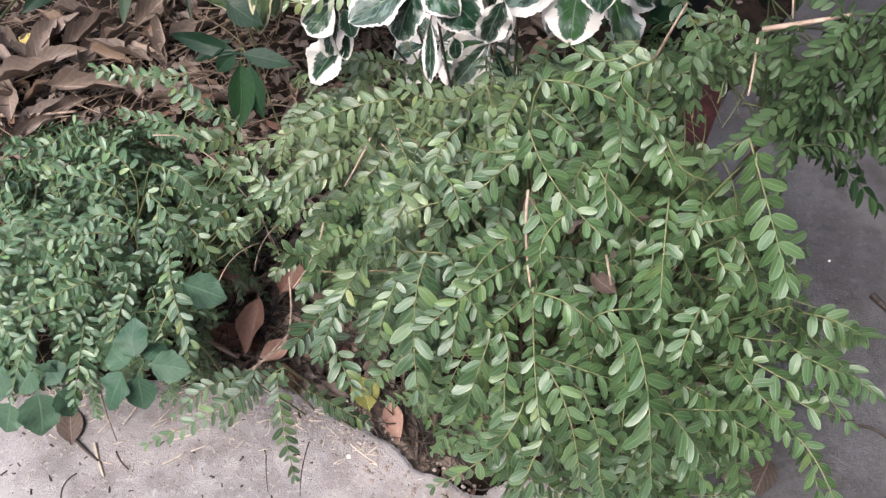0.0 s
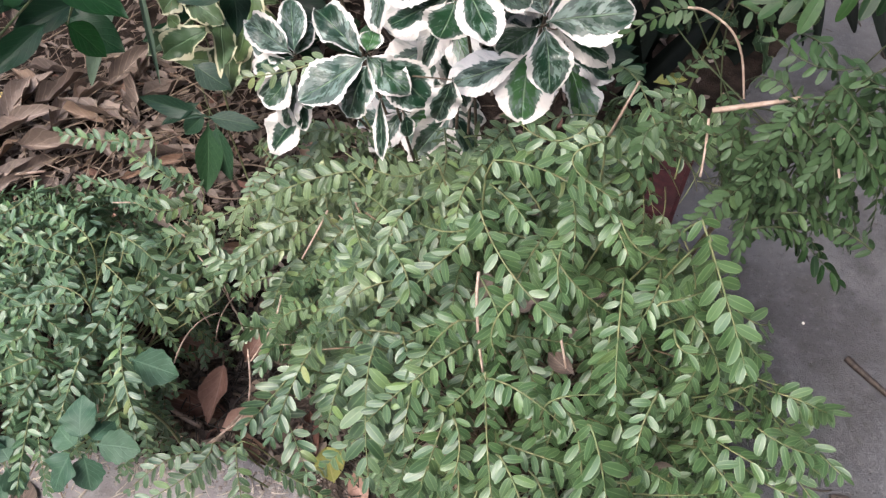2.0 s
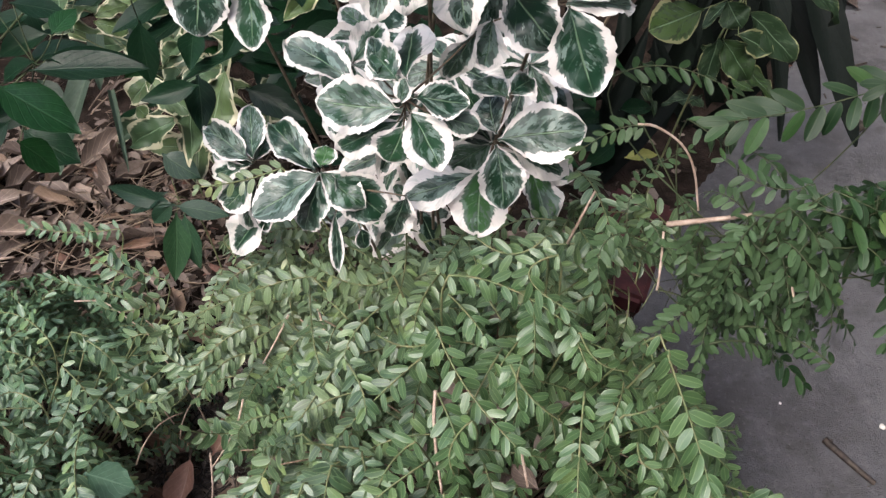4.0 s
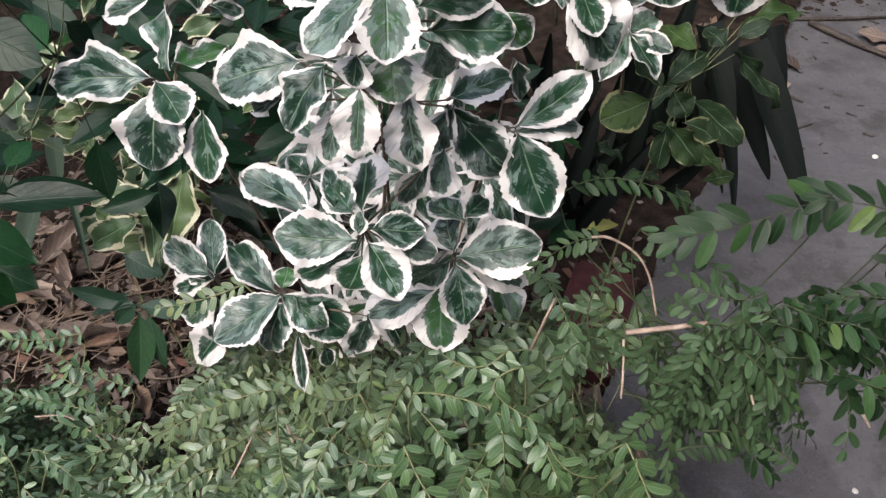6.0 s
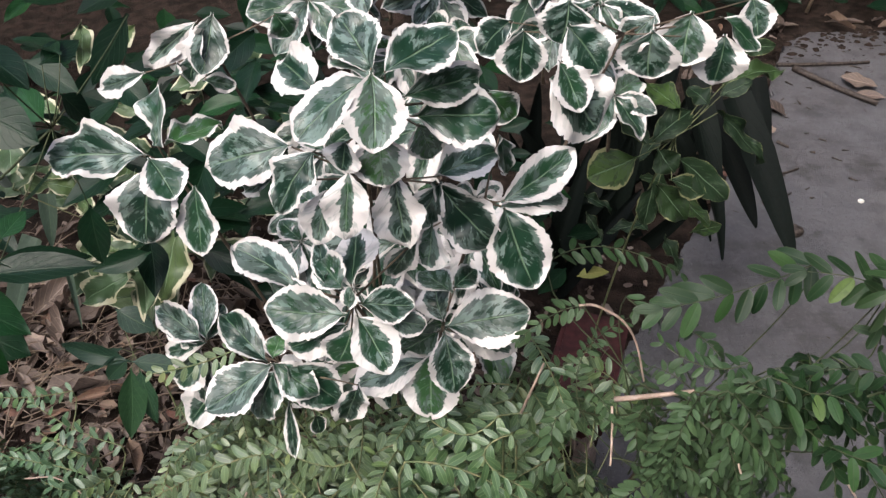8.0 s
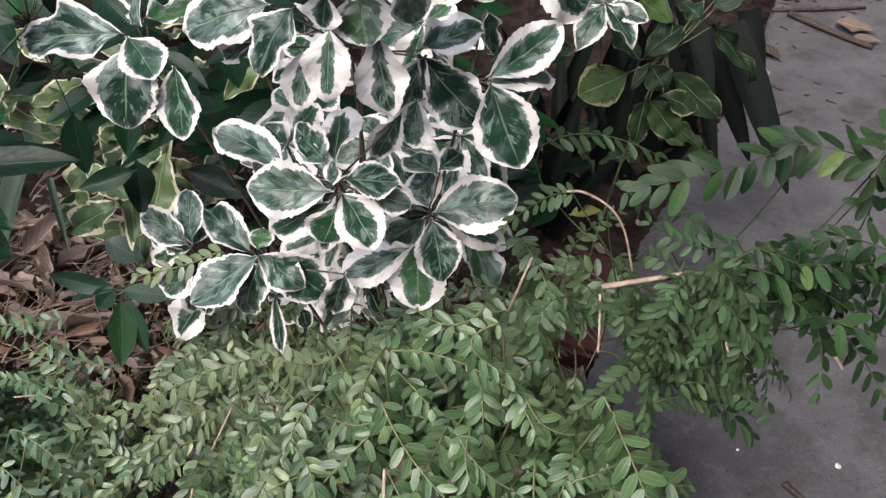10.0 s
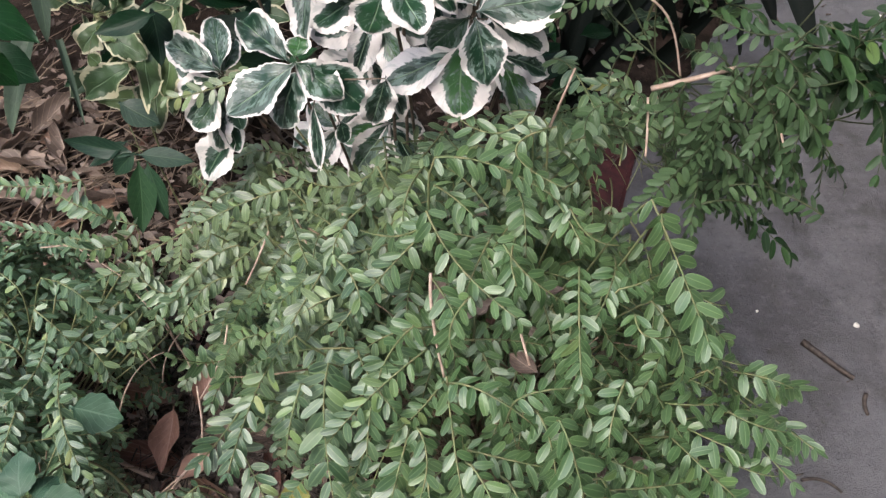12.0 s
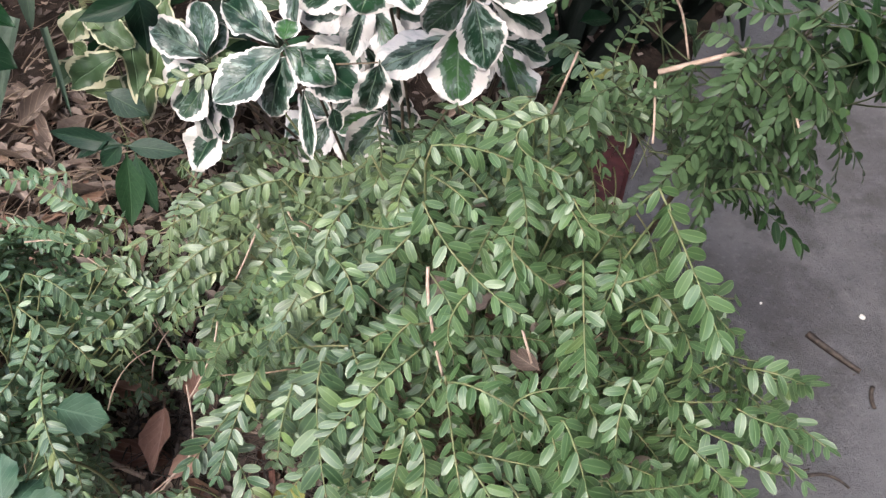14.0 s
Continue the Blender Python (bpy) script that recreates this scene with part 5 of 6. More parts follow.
leafy(weed, [
    (-0.180, 0.381, 0.264, -0.189, 0.414, 0.283, 0.029),
    (-0.188, 0.374, 0.259, -0.211, 0.345, 0.234, 0.029),
    (-0.178, 0.372, 0.258, -0.176, 0.352, 0.222, 0.027),
    (-0.168, 0.379, 0.262, -0.130, 0.378, 0.257, 0.027),
    (-0.184, 0.376, 0.261, -0.212, 0.398, 0.257, 0.023),
    (-0.172, 0.381, 0.263, -0.163, 0.407, 0.259, 0.022),
    (-0.142, 0.439, 0.304, -0.102, 0.434, 0.288, 0.031),
])
leafy(ground_weed, [
    (-0.320, 0.397, 0.159, -0.315, 0.360, 0.126, 0.038),
    (-0.323, 0.421, 0.176, -0.345, 0.395, 0.149, 0.033),
    (-0.354, 0.419, 0.176, -0.377, 0.383, 0.145, 0.037),
    (-0.346, 0.387, 0.153, -0.357, 0.361, 0.126, 0.031),
    (-0.326, 0.439, 0.189, -0.351, 0.422, 0.170, 0.031),
    (-0.307, 0.421, 0.175, -0.322, 0.401, 0.150, 0.026),
    (-0.300, 0.398, 0.159, -0.283, 0.381, 0.137, 0.027),
    (-0.295, 0.403, 0.162, -0.317, 0.425, 0.168, 0.025),
])
strap(strap_left, [
    (-0.292, 0.995, 0.284, -0.272, 0.923, 0.202, 0.009),
    (-0.326, 1.006, 0.294, -0.377, 0.921, 0.199, 0.032),
    (-0.313, 1.050, 0.334, -0.318, 1.013, 0.270, 0.023),
])
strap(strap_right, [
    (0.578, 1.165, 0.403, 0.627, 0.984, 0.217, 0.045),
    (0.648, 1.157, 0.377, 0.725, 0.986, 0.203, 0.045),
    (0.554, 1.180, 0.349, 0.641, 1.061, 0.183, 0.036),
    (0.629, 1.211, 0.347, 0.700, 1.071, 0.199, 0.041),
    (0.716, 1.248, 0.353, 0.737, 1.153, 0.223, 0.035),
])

# the rest of the variegated shrub's crown, behind and below its front
for i in range(44):
    hub = Vector((rng.uniform(0.07, 0.24), rng.uniform(0.64, 0.90), rng.uniform(0.34, 0.64)))
    if i > 26:
        hub = Vector((rng.uniform(0.06, 0.40), rng.uniform(0.76, 0.98), rng.uniform(0.58, 0.70)))
    heads = []
    for k in range(6):
        th = k * 1.05 + rng.uniform(-0.2, 0.2)
        ln = rng.uniform(0.035, 0.058)
        tip = hub + Vector((math.cos(th) * ln, math.sin(th) * ln * 0.8 - 0.012, math.sin(th) * ln * 0.45 - rng.uniform(0, 0.015)))
        heads.append((*hub, *tip, ln * rng.uniform(0.5, 0.62), rng.choice((0.1, 0.35, 0.55, 0.8)) if i <= 26 else 0.15))
    leafy(euonymus, heads, hub + Vector((0, 0.01, -0.02)), False)


# leaves deeper in the glossy shrub, the golden shrubs and the strap-leaved plant
def deeper_leaves(plant, count, low, high, size, drop=0.3):
    for i in range(count):
        b = Vector([rng.uniform(p, q) for p, q in zip(low, high)])
        th, ln = rng.uniform(0, 6.28), size * rng.uniform(0.7, 1.2)
        t = b + Vector((math.cos(th) * ln, math.sin(th) * ln, -ln * rng.uniform(0, drop)))
        plant.leaf(b, t, ln * rng.uniform(0.34, 0.5), plant.facing + Vector((rng.gauss(0, 0.3), rng.gauss(0, 0.3), 0)), rng.randrange(3))


deeper_leaves(dark_shrub, 30, (-0.46, 0.80, 0.34), (-0.30, 1.15, 0.56), 0.085)
deeper_leaves(dark_shrub, 44, (-0.16, 0.80, 0.36), (0.06, 1.0, 0.62), 0.07)
# dark leaves added to fill the shade behind the right-hand shoots
deeper_leaves(dark_shrub, 40, (0.26, 1.0, 0.02), (0.42, 1.35, 0.34), 0.065)
deeper_leaves(dark_shrub, 80, (-0.36, 1.08, 0.06), (0.10, 1.38, 0.46), 0.08)
deeper_leaves(dark_shrub, 150, (-1.0, 1.38, 0.0), (0.35, 2.1, 0.30), 0.11)
deeper_leaves(golden_left, 34, (-0.50, 1.22, 0.10), (-0.02, 1.55, 0.36), 0.09)
deeper_leaves(golden_left, 20, (-0.34, 0.99, 0.14), (-0.10, 1.20, 0.30), 0.095)
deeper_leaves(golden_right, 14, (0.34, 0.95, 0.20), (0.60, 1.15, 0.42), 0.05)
# extra black strap leaves, put in to darken the bed behind
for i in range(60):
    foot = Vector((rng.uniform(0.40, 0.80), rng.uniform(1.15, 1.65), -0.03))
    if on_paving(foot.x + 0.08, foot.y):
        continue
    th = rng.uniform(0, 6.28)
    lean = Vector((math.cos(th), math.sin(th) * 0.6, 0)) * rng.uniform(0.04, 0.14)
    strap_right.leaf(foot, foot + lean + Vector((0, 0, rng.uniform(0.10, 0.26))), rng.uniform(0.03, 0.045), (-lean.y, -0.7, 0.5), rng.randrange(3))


back_shrub = Plant("glossy_shrub", (1.35, 2.3, -0.03), "dark leafy shrub at the far end of the paving", "shrub", glossy_leaf, "pointed", bark, (-0.1, -0.5, 0.85))
back_shrub.branch(bezier((1.35, 2.3, -0.04), (1.36, 2.3, 0.08), (1.33, 2.28, 0.2), 5), 0.006)
deeper_leaves(back_shrub, 230, (0.3, 2.12, 0.0), (1.95, 2.62, 0.30), 0.10)

# ---- fallen leaves, straw and twigs ----
def fallen_leaf(name, place, length, width, turn, tilt, material, label, variant=0, shape="pointed", group="fallen leaves"):
    ob = new(name, large_mesh(shape, variant, material))
    ob.matrix_basis = Matrix.Translation(place) @ pose(0, 0, 0, tilt[0], tilt[1], turn) @ Matrix.Diagonal((width, length, length, 1))
    return tagged(ob, label, "dry leaf", group)


litter = random.Random(5)

# dead leaves caught inside the low shrub
for i in range(120):
    u = Vector((litter.gauss(0, 1), litter.gauss(0, 1), abs(litter.gauss(0, 1)))).normalized() * litter.uniform(0.62, 0.86)
    p = Vector((0.19 + 0.245 * u.x, 0.50 + 0.235 * u.y, 0.17 + 0.30 * u.z))
    if p.x + 1.02 * p.y < 0.46:
        continue
    dead = new("dead_leaf", large_mesh("dry", litter.randrange(3), dry_leaf_mat))
    ln = litter.uniform(0.015, 0.032)
    dead.matrix_basis = Matrix.Translation(p) @ pose(0, 0, 0, litter.uniform(-60, 30), litter.uniform(-40, 40), litter.uniform(0, 360)) @ Matrix.Diagonal((ln * 0.5, ln, ln, 1))
    under(dead, central_shrub.ob)
    dead["label"] = "brown dead leaf caught among the twigs"
SPOTS = [(-0.56, 1.06, 0.26, 0.22, 116), (-0.20, 0.95, 0.22, 0.24, 52), (-0.12, 0.58, 0.10, 0.12, 36), (0.03, 0.46, 0.08, 0.05, 8), (0.36, 0.92, 0.12, 0.16, 16), (0.0, 0.78, 0.16, 0.12, 14), (0.86, 1.62, 0.10, 0.16, 20), (-0.1, 1.4, 0.5, 0.3, 16), (0.15, 1.05, 0.3, 0.3, 28), (1.4, 2.16, 0.35, 0.05, 26)]
for cx, cy, rx, ry, count in SPOTS:
    made = 0
    while made < count:
        x, y = litter.gauss(cx, rx * 0.6), litter.gauss(cy, ry * 0.6)
        if on_paving(x, y + 0.02) and litter.random() < 0.97:
            continue
        ln = 0.03 + 0.075 * litter.random() ** 1.4
        fallen_leaf("dry_leaf", (x, y, -0.024 + litter.uniform(0, 0.014)), ln, ln * litter.uniform(0.16, 0.34), litter.uniform(0, 360), (litter.uniform(-12, 12), litter.uniform(-30, 30)), dry_leaf_mat, "curled dry brown leaf lying on the soil", litter.randrange(3), "dry")
        made += 1

for cx, cy, spread, count in ((-0.63, 1.05, 0.06, 13), (-0.50, 1.20, 0.08, 8), (-0.11, 0.60, 0.035, 6)):
    for i in range(count):
        ln = litter.uniform(0.075, 0.145) if spread > 0.05 else litter.uniform(0.05, 0.08)
        fallen_leaf("dry_leaf", (litter.gauss(cx, spread), litter.gauss(cy, spread), -0.012 + litter.uniform(0, 0.012)), ln, ln * litter.uniform(0.18, 0.36), litter.uniform(0, 360), (litter.uniform(-10, 10), litter.uniform(-24, 24)), pale_dry_mat, "long pale brown dead leaf on the litter", litter.randrange(3), "dry")

# broken bits of dead leaves between them
shreds = Heap()
for i in range(4200):
    cx, cy, rx, ry = litter.choice(((-0.56, 1.10, 0.34, 0.30), (-0.20, 0.95, 0.26, 0.26), (-0.12, 0.58, 0.12, 0.14), (-0.1, 0.58, 0.10, 0.12), (0.03, 0.43, 0.09, 0.06), (0.1, 1.1, 0.5, 0.4)))
    x, y = litter.gauss(cx, rx * 0.6), litter.gauss(cy, ry * 0.6)
    if on_paving(x, y + 0.004):
        continue
    pts, fc, uvs = leaf_shape(3, 1, lambda v: 0.5 * max(0.12, math.sin(math.pi * v)), litter.uniform(-0.3, 0.5), litter.uniform(-0.1, 0.25), 0.1, 0.2, i)
    ln = litter.uniform(0.008, 0.030)
    m = Matrix.Translation((x, y, -0.026 + litter.uniform(0, 0.012))) @ pose(0, 0, 0, litter.uniform(-16, 16), litter.uniform(-25, 25), litter.uniform(0, 360)) @ Matrix.Diagonal((ln * litter.uniform(0.3, 0.8), ln, ln, 1))
    shreds.add(moved(pts, m), fc, uvs)
tagged(shreds.build("leaf_litter", dry_bits), "crumbled brown leaf litter on the soil", "leaf litter", kind="stuff")

straw = Heap()
for i in range(1500):
    x, y = (litter.uniform(-0.9, 0.2), litter.uniform(0.8, 1.6)) if i % 3 else (litter.uniform(-0.22, 0.16), litter.uniform(0.42, 0.8))
    if on_paving(x, y):
        continue
    th, ln = litter.uniform(0, 6.28), litter.uniform(0.012, 0.05)
    a = Vector((x, y, -0.030 + litter.uniform(0, 0.018)))
    d = Vector((math.cos(th), math.sin(th), litter.uniform(-0.12, 0.12)))
    s = d.cross(Vector((0, 0, 1))).normalized()
    straw.add(*tube(bezier(a, a + d * ln * 0.5 + s * litter.uniform(-0.004, 0.004), a + d * ln, 4), litter.uniform(0.0004, 0.0010), 4, 0.6))
for i in range(260):
    x, y = litter.gauss(-0.45, 0.20), litter.gauss(1.08, 0.16)
    th, ln = litter.gauss(0.9, 0.9), litter.uniform(0.05, 0.16)
    a = Vector((x, y, -0.020 + litter.uniform(0, 0.022)))
    d = Vector((math.cos(th), math.sin(th), litter.uniform(-0.05, 0.10)))
    s = d.cross(Vector((0, 0, 1))).normalized()
    straw.add(*tube(bezier(a, a + d * ln * 0.5 + s * litter.uniform(-0.012, 0.012), a + d * ln, 6), litter.uniform(0.0006, 0.0018), 4, 0.5))
tagged(straw.build("straw", straw_mat), "dry straw and stalks strewn over the soil", "straw", kind="stuff")


tangle = Heap()
for i in range(360):
    x, y = (litter.gauss(0.07, 0.04), litter.gauss(0.43, 0.03)) if i % 2 else (litter.gauss(-0.12, 0.06), litter.gauss(0.57, 0.05))
    if on_paving(x, y):
        continue
    th, ln = litter.uniform(0, 6.28), litter.uniform(0.02, 0.07)
    a = Vector((x, y, -0.020 + litter.uniform(0, 0.03)))
    d = Vector((math.cos(th), math.sin(th), litter.uniform(-0.05, 0.2)))
    b = a + d * ln
    if on_paving(b.x, b.y):
        continue
    tangle.add(*tube(bezier(a, (a + b) * 0.5 + Vector((litter.gauss(0, 0.005), litter.gauss(0, 0.005), 0.004)), b, 5), litter.uniform(0.0005, 0.0013), 4, 0.6))
tagged(tangle.build("twig_tangle", dark_wood), "dark tangle of fine dead twigs on the soil", "twigs", kind="stuff")


def ground_twig(points, radius, material, label):
    verts, faces = tube(points, radius, 6, 0.7)
    return tagged(mesh_object("twig", verts, faces, material), label, "twig", "loose twigs")


def flat_twig(a, b, radius, material, label, sag=0.004, z=None):
    z = radius if z is None else z
    a, b = Vector((*a, z)), Vector((*b, z))
    side = (b - a).cross(Vector((0, 0, 1))).normalized() * sag
    return ground_twig(bezier(a, (a + b) * 0.5 + side, b, 8), radius, material, label)


flat_twig((-0.230, 0.563), (-0.179, 0.534), 0.0035, dead_wood, "pale broken twig on the soil", 0.002, -0.016)
ground_twig(bezier(Vector((-0.156, 0.498, 0.004)), Vector((-0.130, 0.528, 0.012)), Vector((-0.110, 0.556, 0.014)), 8), 0.0016, dead_wood, "thin pale twig across the hollow between the shrubs")
flat_twig((-0.223, 0.549), (-0.172, 0.519), 0.0034, dead_wood, "pale broken twig on the soil", 0.002, 0.008)
flat_twig((-0.218, 0.526), (-0.186, 0.515), 0.0025, dead_wood, "pale broken twig on the soil", 0.002, -0.016)
flat_twig((-0.665, 0.945), (-0.526, 0.958), 0.0030, dead_wood, "pale straight stalk on the leaf litter", 0.004, -0.010)
flat_twig((0.640, 0.645), (0.683, 0.585), 0.0046, dark_wood, "short dark twig on the concrete", 0.001)
flat_twig((0.690, 0.563), (0.680, 0.535), 0.0030, dark_wood, "short dark twig on the concrete", 0.003)
flat_twig((0.57, 0.46), (0.61, 0.442), 0.0022, dark_wood, "thin curved dark twig on the concrete", -0.008)
flat_twig((0.545, 0.475), (0.575, 0.468), 0.0014, dark_wood, "thin curved dark twig on the concrete", 0.004)
flat_twig((-0.371, 0.430), (-0.310, 0.382), 0.0022, dark_wood, "short dark twig on the concrete", 0.003)
flat_twig((-0.322, 0.404), (-0.299, 0.364), 0.0018, pale_straw, "pale straw stalk on the concrete", 0.001)
flat_twig((-0.332, 0.367), (-0.341, 0.338), 0.0008, dark_wood, "thin curved dark twig on the concrete", 0.006)
flat_twig((-0.117, 0.398), (-0.107, 0.354), 0.0006, dark_wood, "thin dark stalk on the concrete", 0.001)
flat_twig((-0.069, 0.416), (-0.070, 0.351), 0.0007, dark_wood, "thin dark stalk on the concrete", 0.003)
flat_twig((-0.295, 0.428), (-0.283, 0.456), 0.0016, pale_straw, "pale straw stalk on the concrete", 0.001)
flat_twig((-0.235, 0.382), (-0.214, 0.396), 0.0012, pale_straw, "pale straw stalk on the concrete", 0.001)
flat_twig((-0.233, 0.411), (-0.202, 0.423), 0.0012, pale_straw, "pale straw stalk on the concrete", 0.001)
flat_twig((-0.020, 0.415), (0.014, 0.392), 0.0012, pale_straw, "pale straw stalk on the concrete", 0.001)
flat_twig((-0.294, 0.395), (-0.273, 0.374), 0.0010, dark_wood, "thin dark twig on the concrete", 0.002)
flat_twig((1.104, 1.919), (1.339, 1.914), 0.0055, dark_wood, "dark damp branch lying on the concrete", 0.004)
flat_twig((1.137, 1.894), (1.262, 1.714), 0.0085, dark_wood, "dark damp branch lying on the concrete", 0.006)
flat_twig((0.927, 1.461), (0.983, 1.482), 0.0030, dark_wood, "short dark twig on the concrete", 0.001)
flat_twig((0.977, 1.583), (0.993, 1.560), 0.0040, dark_wood, "short dark twig on the concrete", 0.001)

fallen_leaf("dry_leaf", (-0.155, 0.600, 0.028), 0.082, 0.034, 174, (-14, 8), russet_mat, "large russet dead leaf lying between the shrubs", 1, "dry")
fallen_leaf("dry_leaf", (-0.160, 0.618, 0.016), 0.066, 0.040, 78, (6, -10), russet_mat, "large russet dead leaf lying between the shrubs", 0, "dry")
fallen_leaf("dry_leaf", (-0.132, 0.605, 0.018), 0.060, 0.034, -20, (10, 12), russet_mat, "russet dead leaf propped on the litter between the shrubs", 2, "dry")
fallen_leaf("dry_leaf", (-0.108, 0.545, 0.010), 0.050, 0.026, 130, (-6, -14), russet_mat, "russet dead leaf lying between the shrubs", 1, "dry")
fallen_leaf("dry_leaf", (0.020, 0.470, 0.006), 0.055, 0.026, 200, (-4, 14), russet_mat, "russet dead leaf on the soil by the paving edge", 0, "dry")
fallen_leaf("fallen_leaf", (0.0, 0.452, 0.012), 0.045, 0.036, 20, (8, 10), yellow_leaf_mat, "yellow-green fallen leaf at the paving edge", 0, "broad")
fallen_leaf("fallen_leaf", (-0.63, 1.11, -0.008), 0.055, 0.03, 70, (10, -20), yellow_leaf_mat, "yellow fallen leaf on the leaf litter", 1)
fallen_leaf("fallen_leaf", (0.455, 1.163, 0.026), 0.06, 0.026, -80, (5, 12), yellow_leaf_mat, "yellow fallen leaf beside a dark clay brick", 1)
fallen_leaf("fallen_leaf", (1.295, 1.784, 0.012), 0.085, 0.05, 60, (6, -14), pale_dry_mat, "pale fallen leaf beside a damp branch on the concrete", 0, "broad")
fallen_leaf("dry_leaf", (0.146, 0.41, 0.402), 0.024, 0.016, 40, (-30, 20), dry_leaf_mat, "reddish dry leaf caught among the twigs", 1)
fallen_leaf("dry_leaf", (0.465, 0.415, 0.004), 0.05, 0.03, 150, (4, 12), dry_leaf_mat, "brown dry leaf on the concrete", 2)
fallen_leaf("dry_leaf", (0.440, 0.385, 0.004), 0.045, 0.03, 60, (4, -16), dry_leaf_mat, "brown dry leaf on the concrete", 1)
fallen_leaf("dry_leaf", (-0.347, 0.399, 0.004), 0.055, 0.030, 20, (4, 12), dry_leaf_mat, "brown dry leaf on the concrete", 1)
fallen_leaf("dry_leaf", (1.029, 1.676, 0.008), 0.09, 0.055, 30, (10, 16), dry_leaf_mat, "brown dry leaf on the concrete beside the bed", 2)
fallen_leaf("dry_leaf", (0.991, 1.627, 0.008), 0.05, 0.03, 100, (10, -12), pale_dry_mat, "pale dry leaf on the concrete beside the bed", 1)
fallen_leaf("dry_leaf", (1.227, 1.762, 0.006), 0.07, 0.03, 250, (6, 10), dry_leaf_mat, "brown dry leaf beside a damp branch on the concrete", 0)


def rounded_block(name, size, bevel, material, m, label, category, seed):
    bm = bmesh.new()
    bmesh.ops.create_cube(bm, size=1.0, matrix=Matrix.Diagonal((*size, 1)))
    bmesh.ops.bevel(bm, geom=bm.edges[:], offset=bevel, segments=2, affect="EDGES")
    bmesh.ops.subdivide_edges(bm, edges=bm.edges[:], cuts=2, use_grid_fill=True)
    for v in bm.verts:
        v.co += v.normal * bevel * 0.5 * noise.noise(v.co * 40 + Vector((seed, 0, 0)))
    me = bpy.data.meshes.new(name)
    bm.to_mesh(me)
    bm.free()
    me.materials.append(material)
    ob = new(name, me)
    ob.matrix_basis = m
    return tagged(ob, label, category)


rounded_block("clay_brick", (0.105, 0.22, 0.07), 0.008, clay_mat, pose(0.435, 0.985, -0.02, 0, 6, -22), "dark red clay brick at the edge of the bed", "brick", 1)


def pebble(place, size, seed, material=None, label="small pale rounded pebble on the ground"):
    bm = bmesh.new()
    bmesh.ops.create_icosphere(bm, subdivisions=2, radius=size)
    for v in bm.verts:
        v.co *= 1 + 0.25 * noise.noise(v.co / size + Vector((seed, 0, 0)))
        v.co.z *= 0.65
    me = bpy.data.meshes.new("pebble")
    bm.to_mesh(me)
    bm.free()
    me.materials.append(material or pebble_mat)
    ob = new("pebble", me)
    ob.location = place
    return tagged(ob, label, "pebble", "pebbles")


for i, (x, y, s) in enumerate([(-0.454, 1.176, 0.0075), (1.063, 1.365, 0.006), (0.722, 0.666, 0.004), (-0.02, 0.40, 0.003), (0.6, 0.7, 0.002), (0.02, 0.43, 0.006)]):
    pebble((x, y, s * 0.4 + (0 if on_paving(x, y) else -0.03)), s, i)

pebble((0.894, 1.282, 0.006), 0.016, 9, dark_wood, "dark damp stone on the concrete")

# lumps of soil along the broken edge of the paving
clods = Heap()
lump = [(math.cos(i * 1.05) * r, math.sin(i * 1.05) * r, h) for r, h in ((1.0, 0.0), (0.7, 0.6)) for i in range(6)] + [(0, 0, 0.85)]
lump_faces = [(i, (i + 1) % 6, 6 + (i + 1) % 6, 6 + i) for i in range(6)] + [(6 + i, 6 + (i + 1) % 6, 12) for i in range(6)]
for (x0, y0), (x1, y1) in zip(EDGE[1:], EDGE[2:]):
    for i in range(int((420 if x1 < 0.4 else 150) * math.hypot(x1 - x0, y1 - y0))):
        t = litter.random()
        x, y = x0 + (x1 - x0) * t + litter.gauss(0, 0.012), y0 + (y1 - y0) * t + litter.gauss(0, 0.012)
        s = litter.choice((0.0015, 0.002, 0.003, 0.004, 0.006, 0.010))
        z = -0.001 if on_paving(x, y) else -0.034 + s * 0.6
        if z > -0.01 and (s > 0.002 or litter.random() < 0.5):
            continue
        clods.add([(x + s * q[0] * litter.uniform(0.7, 1.2), y + s * q[1] * litter.uniform(0.7, 1.2), z + s * q[2] * litter.uniform(0.7, 1.1)) for q in lump], lump_faces)
for i in range(700):
    x, y = litter.uniform(0.95, 1.9), 2.10 - abs(litter.gauss(0, 0.07))
    s = 0.002 + 0.010 * litter.random() ** 3
    clods.add([(x + s * q[0] * litter.uniform(0.7, 1.6), y + s * q[1] * litter.uniform(0.7, 1.2), -0.001 + s * q[2] * litter.uniform(0.4, 0.9)) for q in lump], lump_faces)
tagged(clods.build("soil_crumbs", soil), "crumbled soil along the paving edge", "soil", kind="stuff")
dirt = Heap()
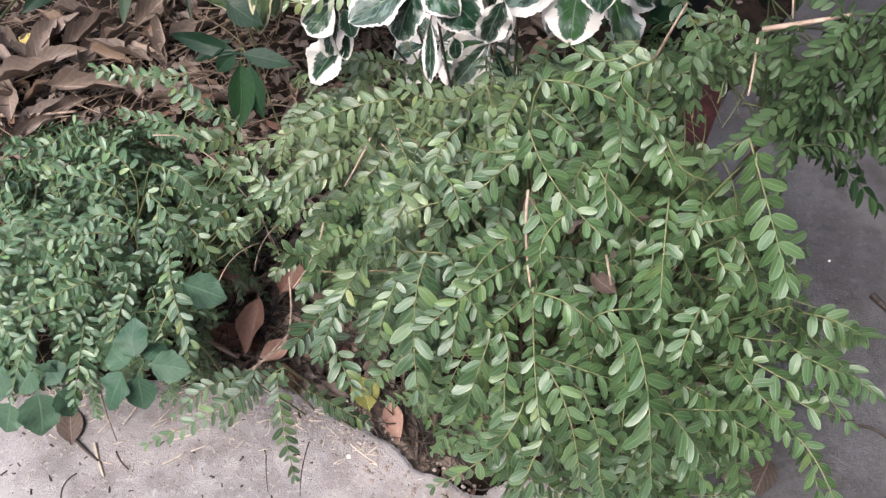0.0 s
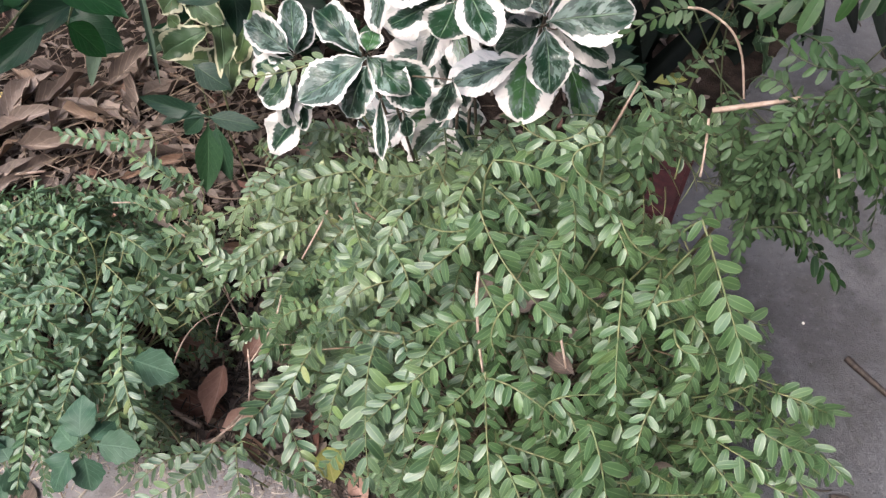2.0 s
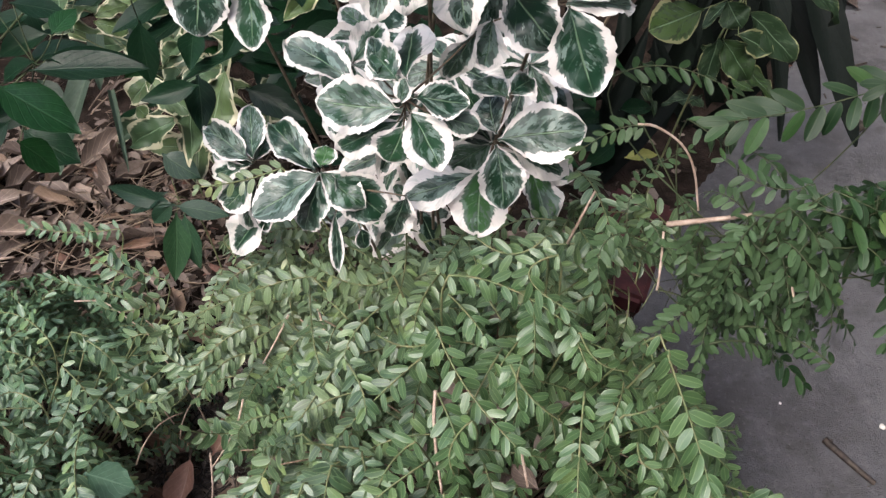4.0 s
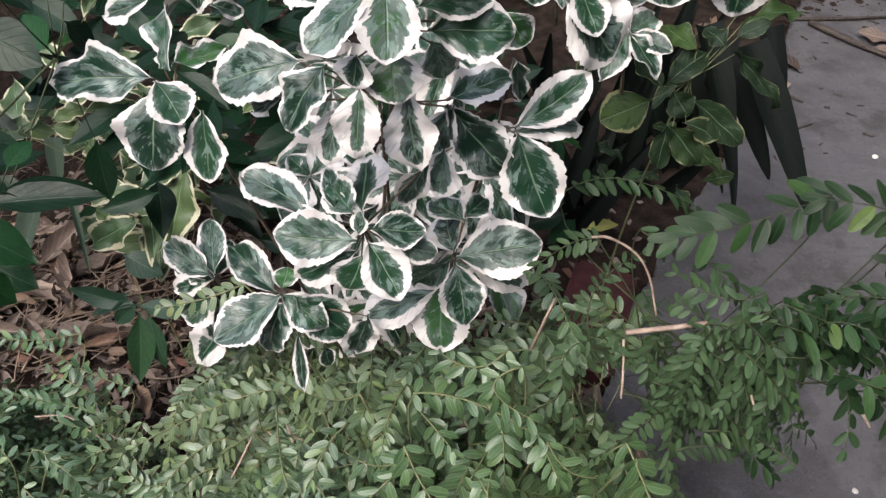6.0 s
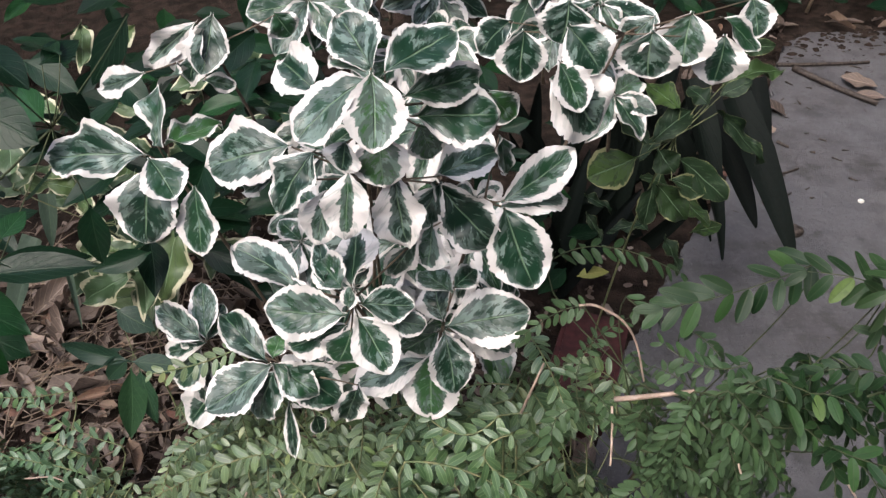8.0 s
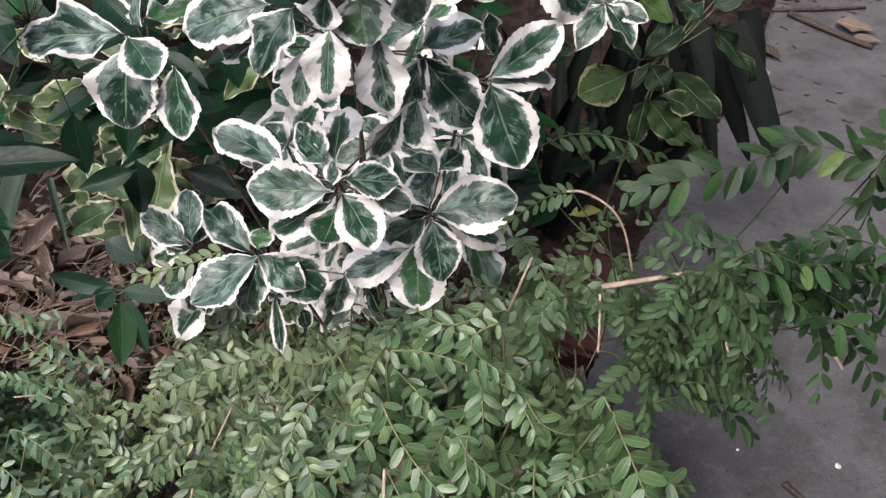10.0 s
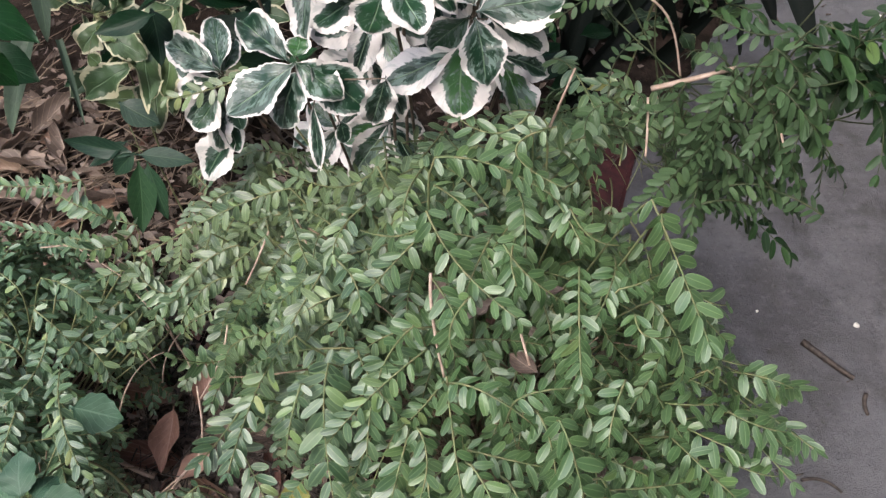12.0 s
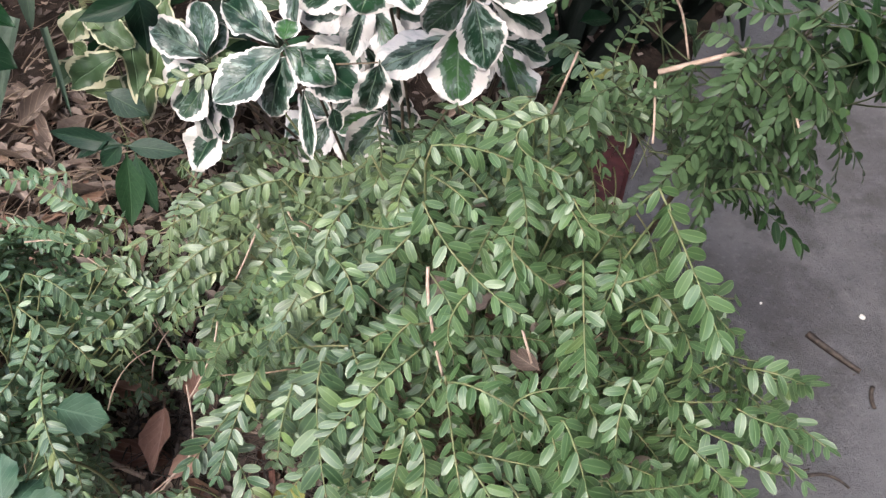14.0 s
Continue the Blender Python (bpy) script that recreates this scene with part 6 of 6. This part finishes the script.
for i in range(1500):
    k = litter.randrange(1, 8)
    (x0, y0), (x1, y1) = EDGE[k], EDGE[k + 1]
    t, off = litter.random(), litter.gauss(-0.012, 0.016)
    x, y = x0 + (x1 - x0) * t + off * 0.4, y0 + (y1 - y0) * t + off
    s = 0.0007 + 0.0028 * litter.random() ** 3
    z = 0.0 if on_paving(x, y + 0.01) else -0.012
    dirt.add([(x + s * q[0] * litter.uniform(0.7, 1.2), y + s * q[1] * litter.uniform(0.7, 1.2), z + s * q[2] * litter.uniform(0.3, 0.6)) for q in lump], lump_faces)
tagged(dirt.build("dirt_crumbs", dry_dirt), "pale dry crumbs of earth on the paving edge", "dirt", kind="stuff")

# dry bits of straw on the paving
bits = Heap()
for i in range(330):
    x, y = litter.uniform(-0.47, 0.14), 0.495 - abs(litter.gauss(0, 0.05))
    if not on_paving(x, y + 0.01):
        continue
    th, ln = litter.uniform(0, 6.28), litter.uniform(0.004, 0.022)
    a = Vector((x, y, 0.0006))
    dd = Vector((math.cos(th), math.sin(th), 0))
    s = Vector((-dd.y, dd.x, 0))
    bits.add(*tube(bezier(a, a + dd * ln * 0.5 + s * litter.uniform(-0.002, 0.002), a + dd * ln, 3), litter.uniform(0.0004, 0.0011), 4, 0.7))
tagged(bits.build("straw", pale_straw), "dry straw bits on the concrete edge", "straw", kind="stuff")

# crumbs on the paving
crumbs = Heap()
for i in range(360):
    x, y = (litter.uniform(-0.5, 0.15), litter.uniform(0.25, 0.49)) if i % 4 else (litter.uniform(0.35, 1.1), litter.uniform(0.3, 1.4))
    if not on_paving(x, y + 0.015):
        continue
    s = litter.choice((0.0006, 0.0009, 0.0013, 0.0018, 0.0026))
    th = litter.uniform(0, 6.28)
    d = Vector((math.cos(th), math.sin(th), 0)) * s * litter.uniform(0.6, 1.8)
    a = Vector((x, y, s * 0.4))
    crumbs.add(*tube([a - d, a, a + d], s * 0.5, 5, 0.6))
for i in range(260):
    x, y = litter.uniform(0.75, 1.55), litter.uniform(1.35, 2.08)
    if not on_paving(x, y + 0.02):
        continue
    s = 0.0012 + 0.0045 * litter.random() ** 2
    th = litter.uniform(0, 6.28)
    d = Vector((math.cos(th), math.sin(th), 0)) * s * litter.uniform(0.8, 3.0)
    a = Vector((x, y, s * 0.4))
    crumbs.add(*tube([a - d, a, a + d], s * 0.5, 5, 0.6))
tagged(crumbs.build("crumbs", dark_wood), "crumbs of soil and bark on the concrete", "debris", kind="stuff")
